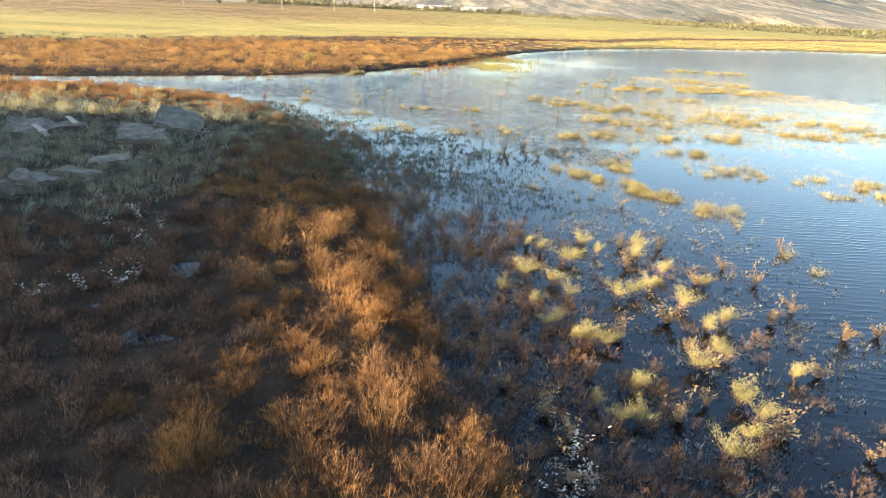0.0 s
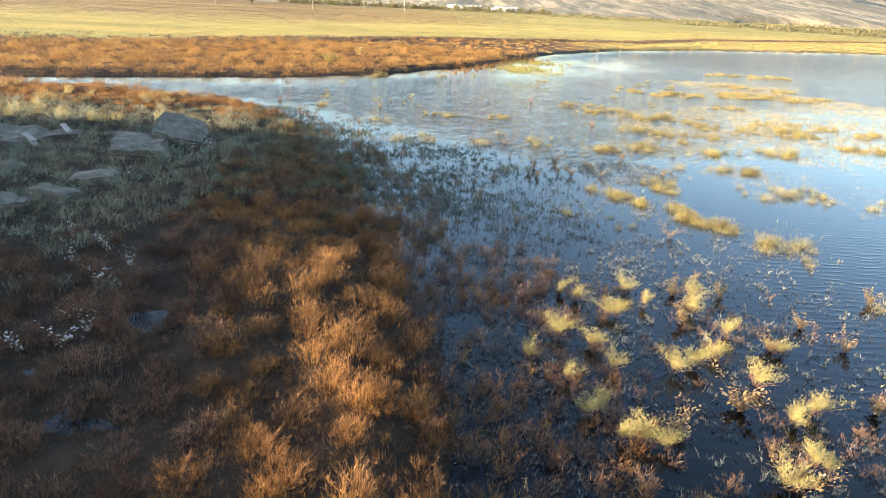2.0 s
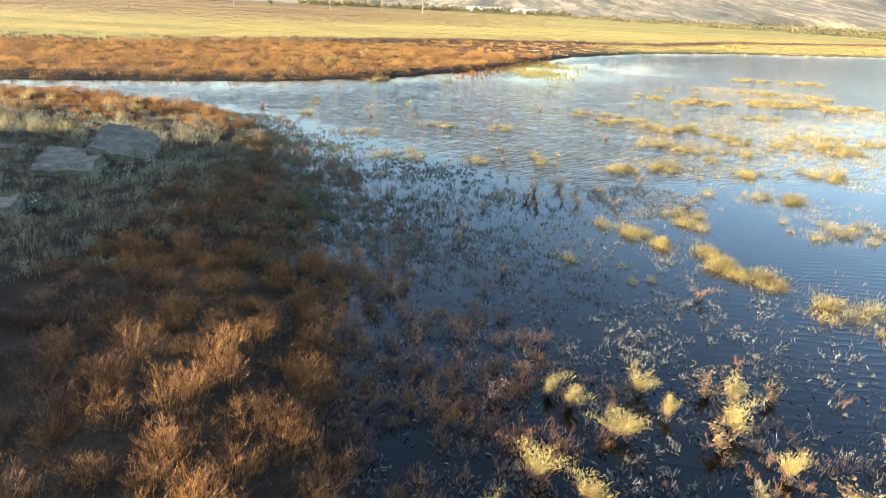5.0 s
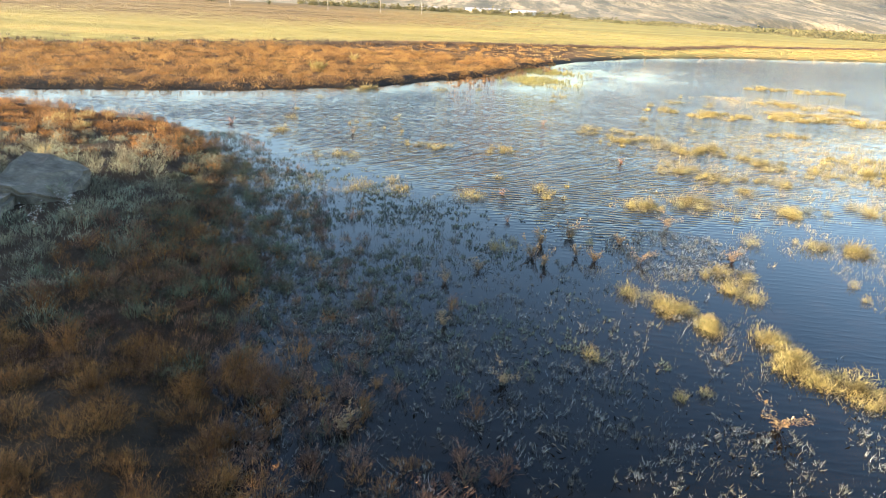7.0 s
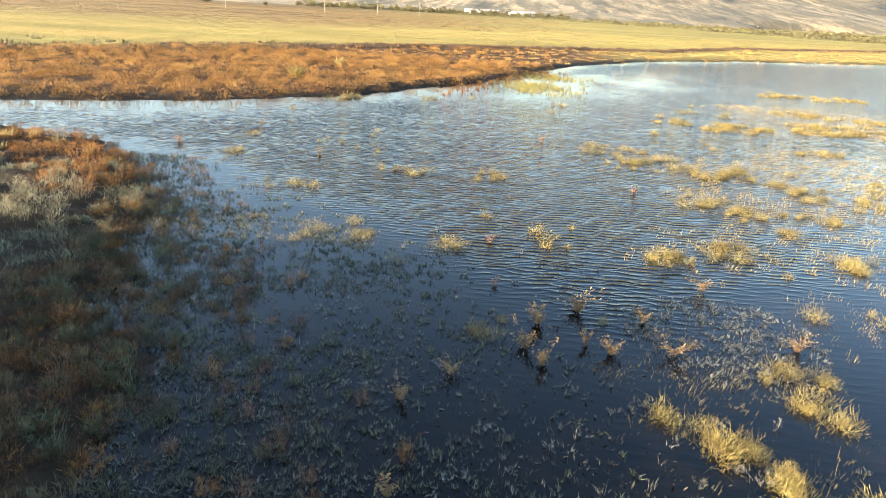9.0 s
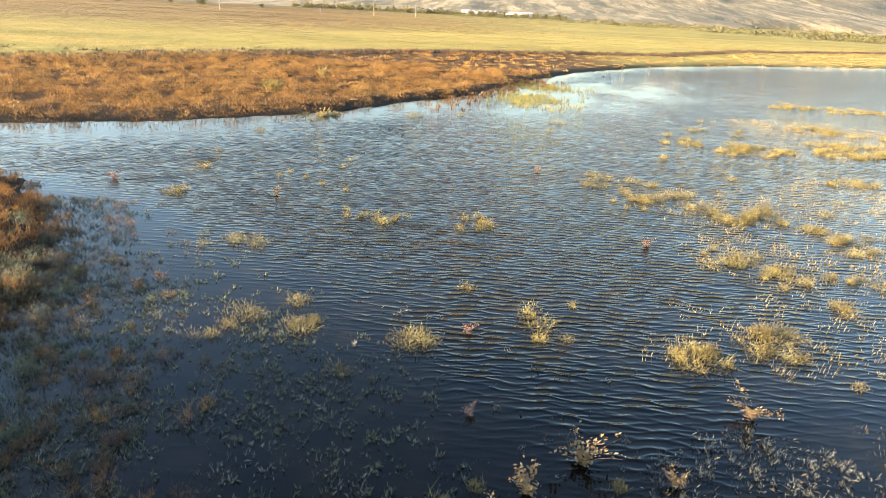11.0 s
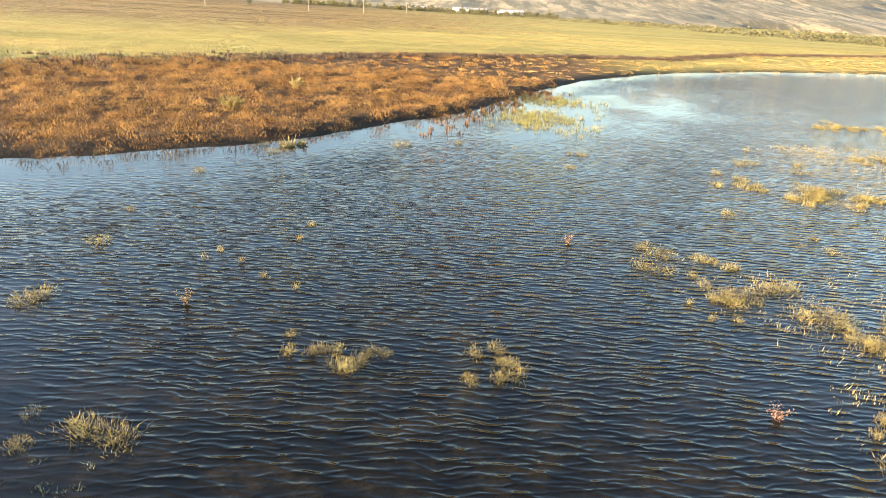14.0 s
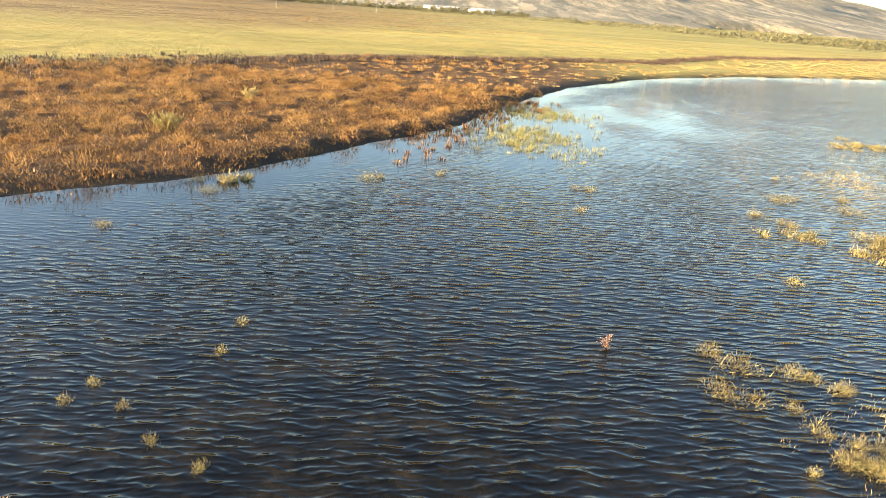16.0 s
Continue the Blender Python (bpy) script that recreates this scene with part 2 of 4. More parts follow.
def plain(name, c, rough=0.8):
    m, nt, bsdf, out = nodes_of(name)
    col = ramp(nt, noise_tex(nt, 4.0, 4), [(0.3, tuple(v * 0.75 for v in c)), (0.7, tuple(min(1, v * 1.2) for v in c))])
    nt.links.new(col, bsdf.inputs["Base Color"])
    bsdf.inputs["Roughness"].default_value = rough
    return m


GROUND, HILLS, WATER, CONCRETE = ground_material(), hill_material(), water_material(), concrete_material()
BOARD = plain("weathered_board", (0.2, 0.175, 0.14))
WHITE_WALL = plain("white_sheet_wall", (0.5, 0.48, 0.44))
ROOF = plain("grey_roof", (0.35, 0.34, 0.34))
POLE = plain("grey_pole_wood", (0.3, 0.25, 0.2))


# ---- plan: shores, banks and heights ----
SHORE_X = [-400, -60, -24, -18, -12, -9.5, -7, -5.4, -3.3, 0, 3, 8, 15.8, 29, 53, 90, 200, 900]
SHORE_Y = [30.2, 31.9, 32.7, 34.8, 37.1, 38.9, 41.1, 43.2, 46.5, 51.9, 60.2, 71, 82, 93.5, 105, 117, 140, 200]
EDGE_X = [-400, -60, -33, -18, -8.5, -1.5, 12, 22.6, 40, 89, 200, 900]
EDGE_Y = [52, 50, 52, 69, 82, 87.5, 99, 105, 128, 165, 230, 600]
# the near marsh's edge towards the pond: x of the edge by y, and its far end
LAND_Y = [-80, 0, 3.5, 5, 7, 9.3, 12, 15, 18, 21, 24, 26.3, 29, 30.5]
LAND_X = [3, 1.6, 1.0, 0.7, 0.2, -0.25, -0.95, -1.9, -3.1, -4.4, -5.8, -7.4, -9.6, -13.5]


def value_noise(x, y, scale, seed=0, octaves=3):
    """Smooth noise from -1 to 1 for arrays of places."""
    total, amp, norm = 0, 1, 0
    for o in range(octaves):
        table = np.random.default_rng(seed + 31 * o).random((64, 64)) * 2 - 1
        u, v = x / scale * 2 ** o, y / scale * 2 ** o
        i, j = np.floor(u).astype(int), np.floor(v).astype(int)
        fu, fv = u - i, v - j
        fu, fv = fu * fu * (3 - 2 * fu), fv * fv * (3 - 2 * fv)
        g = lambda a, b: table[a % 64, b % 64]
        total = total + amp * ((g(i, j) * (1 - fu) + g(i + 1, j) * fu) * (1 - fv) + (g(i, j + 1) * (1 - fu) + g(i + 1, j + 1) * fu) * fv)
        norm, amp = norm + amp, amp / 2
    return total / norm


def smooth(a, b, v):
    u = np.clip((v - a) / (b - a), 0, 1)
    return u * u * (3 - 2 * u)


def far_inside(x, y):
    """Metres inland of the far shore (negative over water), roughly."""
    wob = 0.5 * value_noise(x, y, 2.2, 3)
    return (y - np.interp(x, SHORE_X, SHORE_Y)) * 0.75 + wob


def near_inside(x, y):
    """Metres inland of the near marsh's edge."""
    wob = 0.45 * value_noise(x, y, 1.6, 5)
    side = np.interp(y, LAND_Y, LAND_X) - x
    end = np.interp(x, [-60, -24, -17, -12.8, -9], [30.6, 30.6, 31.2, 30.2, 29.4]) - y
    return np.minimum(side * 0.85, end) + wob


def height(x, y):
    near, far = near_inside(x, y), far_inside(x, y)
    d = np.maximum(near, far)
    h = np.where(d < 0, np.maximum(d * 0.16, -0.5) - 0.02, 0)
    bumps = 0.13 * value_noise(x, y, 1.1, 9) + 0.05 * value_noise(x, y, 0.4, 11, 2)
    mound = 0.12 * np.exp(-((x + 0.55 + 0.3 * (y - 6)) / 0.95) ** 2) * smooth(2.5, 4.5, y) * smooth(13.2, 11, y)
    land_near = 0.16 * smooth(0, 1.2, near) + mound - 0.09 * smooth(2.2, 3.4, near) * smooth(12, 10, y) + 0.1 * smooth(3, 7, near) * smooth(9, 12, y) - 0.06 * smooth(13, 15, y) * smooth(3, 1, near) + bumps * smooth(-0.3, 1.0, near)
    # a trough of standing water through the grass
    trough = np.exp(-((x + 3.7 + 0.5 * np.sin(y * 0.7)) / 0.38) ** 2) * smooth(4, 6, y) * smooth(14, 12, y)
    land_near = land_near - 0.07 * trough
    land_far = 0.2 * smooth(0, 1.5, far) + 0.25 * smooth(3, 40, far) + 1.2 * bumps * smooth(-0.3, 2.0, far) * smooth(45, 15, far)
    h = np.where(near > 0, land_near, np.where(far > 0, land_far, h))
    # a raised bank added unseen to the west, crest shaped to shade the marsh
    bank = smooth(-22, -28, x) * smooth(16.6, 15.4, y + 0.6 * value_noise(x, y, 6, 21))
    top = 28.6 * math.tan(radians(SUN_UP)) + np.interp(y + 6.1, [-40, 3.6, 5.0, 8.6, 9.4, 10.2, 12.5, 13.5, 14.6, 15.4, 30], [0.4, 0.36, 0.17, 0.17, 0.2, 0.08, 0.06, 0.44, 0.36, 0.2, 0.12]) + 0.14 * value_noise(x, y, 4.0, 23, 4)
    return h + bank * top


def grid_mesh(name, xs, ys, zfun):
    X, Y = np.meshgrid(xs, ys)
    co = np.stack([X, Y, zfun(X, Y)], -1).reshape(-1, 3)
    nx, ny = len(xs), len(ys)
    i = (np.arange(ny - 1)[:, None] * nx + np.arange(nx - 1)[None]).ravel()
    quads = np.stack([i, i + 1, i + nx + 1, i + nx], -1)
    me = raw_mesh(name, co, quads)
    me.polygons.foreach_set("use_smooth", np.ones(len(quads), bool))
    return me, co


def raw_mesh(name, co, faces):
    me = bpy.data.meshes.new(name)
    n, k = faces.shape
    me.vertices.add(len(co))
    me.vertices.foreach_set("co", np.ascontiguousarray(co, np.float32).ravel())
    me.loops.add(n * k)
    me.loops.foreach_set("vertex_index", np.ascontiguousarray(faces, np.int32).ravel())
    me.polygons.add(n)
    me.polygons.foreach_set("loop_start", np.arange(0, n * k, k, dtype=np.int32))
    me.update(calc_edges=True)
    return me


def attribute_on(me, name, values):
    a = me.attributes.new(name, "FLOAT", "POINT")
    a.data.foreach_set("value", np.ascontiguousarray(values, np.float32))


def axis(lo, hi, step, reach_lo, reach_hi, growth=1.12):
    mid = list(np.arange(lo, hi + 1e-6, step))
    s, v = step, hi
    while v < reach_hi:
        s *= growth
        v += s
        mid.append(v)
    s, v = step, lo
    while v > reach_lo:
        s *= growth
        v -= s
        mid.insert(0, v)
    return np.array(mid)


# ---- the setting: ground, water, hills ----
me, co = grid_mesh("ground", axis(-30, 6, 0.4, -4200, 4200, 1.09), axis(0, 56, 0.42, -900, 4600, 1.08), height)
gx, gy = co[:, 0], co[:, 1]
inland = gy - np.interp(gx, EDGE_X, EDGE_Y)
attribute_on(me, "field", np.maximum(smooth(-2, 4, inland + 2 * value_noise(gx, gy, 9, 41)), smooth(8, 20, gx) * smooth(0, 2, far_inside(gx, gy))))
attribute_on(me, "rusty", np.maximum(smooth(0.5, 3, far_inside(gx, gy)), 0.12 * smooth(0.5, 2, near_inside(gx, gy))))
attribute_on(me, "tan", smooth(35, 95, inland + 12 * value_noise(gx * 0.3, gy, 30, 43)) * smooth(0.14, -0.3, gx / np.maximum(gy, 20)))
me.materials.append(GROUND)
ground = tagged(new("ground", me), "damp marsh soil rising to a golden dry meadow", "ground", kind="structure")


def ripple_strength(x, y):
    """Wind ripples: none in the lee of the near marsh, in a calm strip under the far bank and in slick patches."""
    off_far = np.interp(x, SHORE_X, SHORE_Y) - y
    wob = value_noise(x, y, 3, 54)
    lee = np.interp(x, [-12, -10, -6.6, -4.8, -3, -1.2, 0.4, 1.4, 2.7, 5, 8, 12, 30], [29.6, 29.2, 27.6, 25.4, 24.3, 23.3, 21.7, 20.8, 19.3, 20.5, 22, 23.5, 27])
    east = np.interp(y, [17, 22, 26, 31.6, 36, 45], [3.4, 5.0, 7.2, 10.5, 17, 60])
    main = smooth(-1.2, 2.0, y - lee + 1.2 * wob) * (0.45 + 0.55 * smooth(4, -3, x - east + 2 * wob))
    breeze = 0.1 * smooth(3.5, 5.5, x) * smooth(17, 13, y)
    r = 0.06 + breeze + 0.94 * main
    r = r * (0.05 + 0.95 * smooth(1, 9, off_far + 2.0 * wob))
    slick = (1 + 0.8 * value_noise(x, y * 0.5, 2.5, 57, 2)) * np.exp(-(((x - 6.6) * 0.9 - (y - 55) * 0.42) / 6.0) ** 2 - (((y - 55) * 0.9 + (x - 6.6) * 0.42) / 17) ** 2)
    return np.clip(r * (1 - 0.9 * np.clip(slick * 1.2, 0, 1)), 0.025, 1)


me, co = grid_mesh("water", axis(-24, 30, 0.7, -420, 600, 1.12), axis(2, 70, 0.7, -80, 260, 1.12), lambda x, y: x * 0)
ripple = ripple_strength(co[:, 0], co[:, 1])
attribute_on(me, "ripple", ripple)
# ripples too short to stand alone roughen the open water further out
attribute_on(me, "chop", 0.015 + 0.06 * smooth(24, 20, co[:, 1]) * smooth(7, 5, co[:, 0]) + ripple * (0.02 + 0.06 * smooth(35, 80, co[:, 1])))
attribute_on(me, "reach", smooth(23, 34, co[:, 1]) * smooth(60, 44, co[:, 1]))
attribute_on(me, "swell", 2.0 * smooth(34, 50, co[:, 1]) + 11.0 * smooth(48, 80, co[:, 1]))
# sunlight on the open shallows' brown bed, put into its colour; black by the marsh
attribute_on(me, "sunlit_bed", smooth(18.5, 24.5, co[:, 1] + 1.2 * value_noise(co[:, 0], co[:, 1], 2.5, 58)))
me.materials.append(WATER)
water = tagged(new("water", me), "dark rippled shallow pond water reflecting the sky", "water", kind="structure")


def hill_height(x, y):
    rise = smooth(1000, 3700, y - 0.12 * x)
    ridge = 1 - np.abs(value_noise(x, y, 800, 61, 4))
    small = 1 - np.abs(value_noise(x * 1.1, y * 0.6, 230, 63, 4))
    fall = np.interp(x / np.maximum(y, 1), [-1, 0.1, 0.35, 0.5, 0.62, 0.8], [150, 190, 215, 200, 150, 110])
    cut = smooth(-60, 60, (x - 520) + 25 * np.sin(y / 60)) * smooth(230, 120, np.abs(y - 1390)) * smooth(420, 120, x - 520)
    return -3 + rise * fall * (0.6 + 0.4 * ridge) + smooth(1000, 1700, y) * 11 * (small - 0.55) - 20 * cut


me, co = grid_mesh("hills", np.linspace(-1800, 3600, 250), np.linspace(820, 4300, 140), hill_height)
me.materials.append(HILLS)
tagged(new("backdrop_hills", me), "dry tan eroded hills beyond the valley", "hills", kind="structure")


# ---- blades ----
def blades(base, azimuth, length, width, lean, droop, segs=3, facing=None):
    """Tapered curved ribbons: vertices and triangles."""
    n = len(base)
    face = rng.uniform(0, 2 * np.pi, n) if facing is None else rng.normal(facing, 0.4, n)
    side = np.stack([np.cos(face), np.sin(face), np.zeros(n)], -1)
    out = np.stack([np.cos(azimuth), np.sin(azimuth), np.zeros(n)], -1)
    rows = []
    for s in range(segs + 1):
        u = s / segs
        p = base + out * (length * lean * u ** 1.7)[:, None]
        p[:, 2] += length * (u - droop * u ** 2.2)
        if s == segs:
            rows.append(p[:, None])
        else:
            w = (width * (1 - 0.75 * u))[:, None] * side * 0.5
            rows.append(np.stack([p - w, p + w], 1))
    co = np.concatenate(rows, 1)
    k = 2 * segs + 1
    tris = []
    for s in range(segs - 1):
        a = 2 * s
        tris += [(a, a + 1, a + 3), (a, a + 3, a + 2)]
    tris.append((2 * segs - 2, 2 * segs - 1, 2 * segs))
    idx = (np.arange(n) * k)[:, None, None] + np.array(tris)[None]
    return co.reshape(-1, 3), idx.reshape(-1, 3)


def joined(parts):
    cos, tris, start = [], [], 0
    for c, t in parts:
        cos.append(c)
        tris.append(t + start)
        start += len(c)
    return np.concatenate(cos), np.concatenate(tris)


def clumps(cx, cy, cz, radius, tall, count, width, wind=0.15, segs=3, curl=0.35, facing=None):
    """Fluffy clumps of fine blades round given centres."""
    n = len(cx)
    k = np.repeat(np.arange(n), count)
    m = len(k)
    a, r = rng.uniform(0, 2 * np.pi, m), np.sqrt(rng.random(m))
    base = np.stack([cx[k] + radius[k] * 0.6 * r * np.cos(a), cy[k] + radius[k] * 0.6 * r * np.sin(a), cz[k]], -1)
    ln = tall[k] * rng.uniform(0.55, 1.12, m) * (1 - 0.25 * r)
    az = np.where(rng.random(m) < wind, rng.normal(0.0, 0.5, m), a + rng.normal(0, 0.6, m))
    return blades(base, az, ln, width * rng.uniform(0.6, 1.4, m), 0.12 + 0.45 * r * rng.random(m) + 0.1 * rng.random(m), curl * rng.random(m), segs, facing)


def stuff(name, geo, material, label, category):
    me = raw_mesh(name, *geo)
    me.materials.append(material)
    return tagged(new(name, me), label, category, kind="stuff")


def scatter(n, x0, x1, y0, y1, keep):
    x, y = rng.uniform(x0, x1, n), rng.uniform(y0, y1, n)
    ok = keep(x, y) > rng.random(n)
    return x[ok], y[ok]


# ---- near marsh grass ----
def grey_zone(x, y):
    """The weedy bank round the old concrete."""
    return smooth(-4.2, -6.0, x + 0.08 * (y - 12) + 0.8 * value_noise(x, y, 2.5, 71)) * smooth(9.5, 12.5, y) * smooth(27, 22, y)


def green_zone(x, y):
    return smooth(13.5, 16, y + value_noise(x, y, 2, 73)) * smooth(26, 23, y) * smooth(-8, -6, x) * (1 - grey_zone(x, y))


def concrete_here(x, y):
    return ((x + 8.5) ** 2 / 0.3 + (y - 19.2) ** 2 / 1.5 < 1) | ((x + 11.5) ** 2 / 0.9 + (y - 18.9) ** 2 / 0.9 < 1) | ((x + 8.4) ** 2 / 0.2 + (y - 12.9) ** 2 / 0.2 < 1)


def seen_side(x, y):
    """The wedge of the marsh that lies before the walk."""
    return x > -0.8 * (y + 0.6) - 0.8


def dense(x, y):
    return smooth(-0.5, 0.6, near_inside(x, y)) * (height(x, y) > -0.05) * ~concrete_here(x, y) * seen_side(x, y)


def plumes(cx, cy, cz, radius, tall, stems, leaves, leaf, width, wind=0.3):
    """Bushy dry plants: bent stems that carry short fine side shoots over their upper part."""
    n = len(cx)
    k = np.repeat(np.arange(n), stems)
    m = len(k)
    a, r = rng.uniform(0, 2 * np.pi, m), np.sqrt(rng.random(m))
    base = np.stack([cx[k] + radius[k] * 0.45 * r * np.cos(a), cy[k] + radius[k] * 0.45 * r * np.sin(a), cz[k]], -1)
    az = np.where(rng.random(m) < wind, rng.normal(0.1, 0.6, m), a + rng.normal(0, 0.6, m))
    ln, lean, droop = tall[k] * rng.uniform(0.55, 1.15, m) * (1 - 0.2 * r), 0.08 + 0.5 * r * rng.uniform(0.2, 1.2, m), 0.1 + 0.4 * rng.random(m)
    geo = [blades(base, az, ln, width * 1.2 * np.ones(m), lean, droop, 2)]
    j = np.repeat(np.arange(m), leaves)
    q = len(j)
    u = 1 - 0.7 * rng.random(q) ** 1.5
    p = base[j] + np.stack([np.cos(az[j]), np.sin(az[j]), np.zeros(q)], -1) * (ln[j] * lean[j] * u ** 1.7)[:, None]
    p[:, 2] += ln[j] * (u - droop[j] * u ** 2.2)
    p[:, :2] += rng.normal(0, 0.012, (q, 2))
    side = az[j] + rng.normal(0, 1.6, q)
    geo.append(blades(p, side, leaf * rng.uniform(0.5, 1.5, q), width * rng.uniform(0.6, 1.2, q), rng.uniform(0.15, 0.85, q), rng.uniform(0.05, 0.55, q), 1))
    return joined(geo)


def knoll(x, y):
    """Where the plants grow tall and thick: uneven tussocks with low gaps between."""
    return smooth(-0.3, 0.4, value_noise(x, y, 0.8, 75, 2))


def open_marsh(x, y):
    """Thin growth in the shallow margin."""
    d = near_inside(x, y)
    return smooth(-2.8, -0.4, d) * (d < 0.4) * smooth(3.5, 6, y)


# rust plant darkened to paint in shade; also serves the brown margin stands
SHADED_BROWN = plant("shaded_brown_marsh_plant", [(0.065, 0.039, 0.026), (0.22, 0.122, 0.07), (0.125, 0.07, 0.044), (0.4, 0.225, 0.12)], (0.2, 0.106, 0.06), 0.6, mottle=1.7)


def shaded_marsh(x, y):
    """Further from the pond the marsh lies in shade, painted in by a darker plant colour."""
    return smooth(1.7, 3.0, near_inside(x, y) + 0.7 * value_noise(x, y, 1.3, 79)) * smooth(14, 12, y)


def spread(x0, x1, y0, y1, step, keep):
    """Centres about step apart, on a loose triangular lattice."""
    gx, gy = np.meshgrid(np.arange(x0, x1, step), np.arange(y0, y1, step * 0.87))
    gx = gx + (np.arange(gx.shape[0]) % 2)[:, None] * step / 2
    x, y = (gx + rng.uniform(-0.42, 0.42, gx.shape) * step).ravel(), (gy + rng.uniform(-0.42, 0.42, gy.shape) * step).ravel()
    ok = keep(x, y) > rng.random(len(x))
    return x[ok], y[ok]


def fluff(x, y, z, radius, tall, count, length, width):
    """Short fine shoots all over a low dome."""
    k = np.repeat(np.arange(len(x)), count)
    m = len(k)
    a, r = rng.uniform(0, 2 * np.pi, m), np.sqrt(rng.random(m))
    base = np.stack([x[k] + radius[k] * r * np.cos(a), y[k] + radius[k] * r * np.sin(a), z[k] + tall[k] * np.sqrt(1.04 - r ** 2) * rng.uniform(0.35, 1.0, m)], -1)
    return blades(base, a + rng.normal(0, 0.9, m), length * rng.uniform(0.5, 1.4, m), width * rng.uniform(0.6, 1.4, m), rng.uniform(0.1, 1.1, m), rng.uniform(0, 0.5, m), 1)


def tussocks(x, y, radius, tall, stems, leaves, hairs, leaf=0.05, width=0.0045):
    """Domed feathery tussocks: plumed stems with curled hair-fine blades over them."""
    z = np.maximum(height(x, y), -0.04) - 0.03
    n = len(x)
    k = np.repeat(np.arange(n), hairs)
    m = len(k)
    a, r = rng.uniform(0, 2 * np.pi, m), np.sqrt(rng.random(m))
    base = np.stack([x[k] + radius[k] * 0.6 * r * np.cos(a), y[k] + radius[k] * 0.6 * r * np.sin(a), z[k]], -1)
    ln = tall[k] * (1.05 - 0.45 * r ** 2) * rng.uniform(0.7, 1.1, m)
    az = np.where(rng.random(m) < 0.35, rng.normal(0.1, 0.6, m), a + rng.normal(0, 0.7, m))
    hair = blades(base, az, ln, width * rng.uniform(0.7, 1.4, m), 0.1 + 0.6 * r * rng.random(m) + 0.3 * rng.random(m), 0.2 + 0.7 * rng.random(m), 3)
    return joined([plumes(x, y, z, radius, tall, stems, leaves, leaf, width, 0.35), hair, fluff(x, y, z, 0.75 * radius, 0.85 * tall, stems * 6, leaf * 1.4, width * 1.1)])


def sparse_side(x, y):
    return dense(x, y) * (1 - grey_zone(x, y))


parts, low = [], []
# tall tussocks, then the low growth in the gaps between them
for step, size, rise, stems, leaves, hairs in ((0.56, (0.25, 0.4), (0.34, 0.54), 42, 26, 30), (0.27, (0.14, 0.26), (0.05, 0.12), 9, 14, 18)):
    x, y = spread(-11, 2, 3.2, 14.5, step, sparse_side)
    inner = shaded_marsh(x, y) > rng.random(len(x))
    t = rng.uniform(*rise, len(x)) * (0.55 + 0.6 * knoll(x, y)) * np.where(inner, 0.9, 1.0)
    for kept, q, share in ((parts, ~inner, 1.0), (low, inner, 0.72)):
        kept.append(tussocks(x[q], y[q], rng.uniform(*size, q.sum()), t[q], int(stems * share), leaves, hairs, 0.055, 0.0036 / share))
x, y = spread(-22, -1, 14, 31.5, 0.5, lambda x, y: sparse_side(x, y) * (1 - 0.35 * green_zone(x, y)))
t = (0.2 + 0.22 * knoll(x, y)) * rng.uniform(0.8, 1.2, len(x))
# the shaded stretch before y 24 mostly takes the darkened copy
inner = rng.random(len(x)) < 0.8 * smooth(24.5, 21.5, y)
for kept, q in ((parts, ~inner), (low, inner)):
    kept.append(tussocks(x[q], y[q], rng.uniform(0.24, 0.42, q.sum()), t[q], 18, 28, 20, 0.05, 0.0055))
# low growth that fills the gaps further along the marsh
x, y = spread(-7, 0, 14.2, 20, 0.29, lambda x, y: sparse_side(x, y) * smooth(20, 18, y))
q = rng.random(len(x)) < 0.45
parts.append(tussocks(x[q], y[q], rng.uniform(0.15, 0.28, q.sum()), rng.uniform(0.1, 0.26, q.sum()), 9, 14, 16, 0.055, 0.0045))
q = ~q
low.append(tussocks(x[q], y[q], rng.uniform(0.15, 0.28, q.sum()), rng.uniform(0.08, 0.22, q.sum()), 9, 14, 16, 0.055, 0.0045))
# brown feathery stands in the shallow margin
x, y = spread(-8, 3.2, 3.4, 22, 0.24, lambda x, y: open_marsh(x, y) * (1 - 0.85 * smooth(13, 16, y)) * smooth(-0.75, -0.1, value_noise(x, y, 0.9, 76, 2)))
t = rng.uniform(0.18, 0.42, len(x))
q = rng.random(len(x)) < 0.3
parts.append(tussocks(x[q], y[q], rng.uniform(0.1, 0.2, q.sum()), t[q], 10, 18, 14))
q = ~q
low.append(tussocks(x[q], y[q], rng.uniform(0.1, 0.22, q.sum()), t[q], 10, 18, 14))
stuff("brown_marsh_plants", joined(low), SHADED_BROWN, "low fluffy brown dry plants on the marsh, coloured darker for shade", "marsh plants")
stuff("rust_marsh_grass", joined(parts), RUST, "fluffy rust-orange dry marsh plants on wet ground", "grass")

parts = []
x, y = spread(-10, -1, 13, 27, 0.42, lambda x, y: green_zone(x, y) * smooth(-0.5, 0.4, near_inside(x, y)))
parts.append(tussocks(x, y, rng.uniform(0.18, 0.34, len(x)), rng.uniform(0.18, 0.34, len(x)), 16, 18, 30, 0.06, 0.006))
# thin stands out in the calm shallows
x, y = spread(-9, 2, 9, 28, 0.45, lambda x, y: smooth(-3.0, -0.3, near_inside(x, y)) * smooth(0.4, -0.1, near_inside(x, y)) * smooth(12, 15, y) * smooth(-0.6, 0.2, value_noise(x, y, 1.1, 92)))
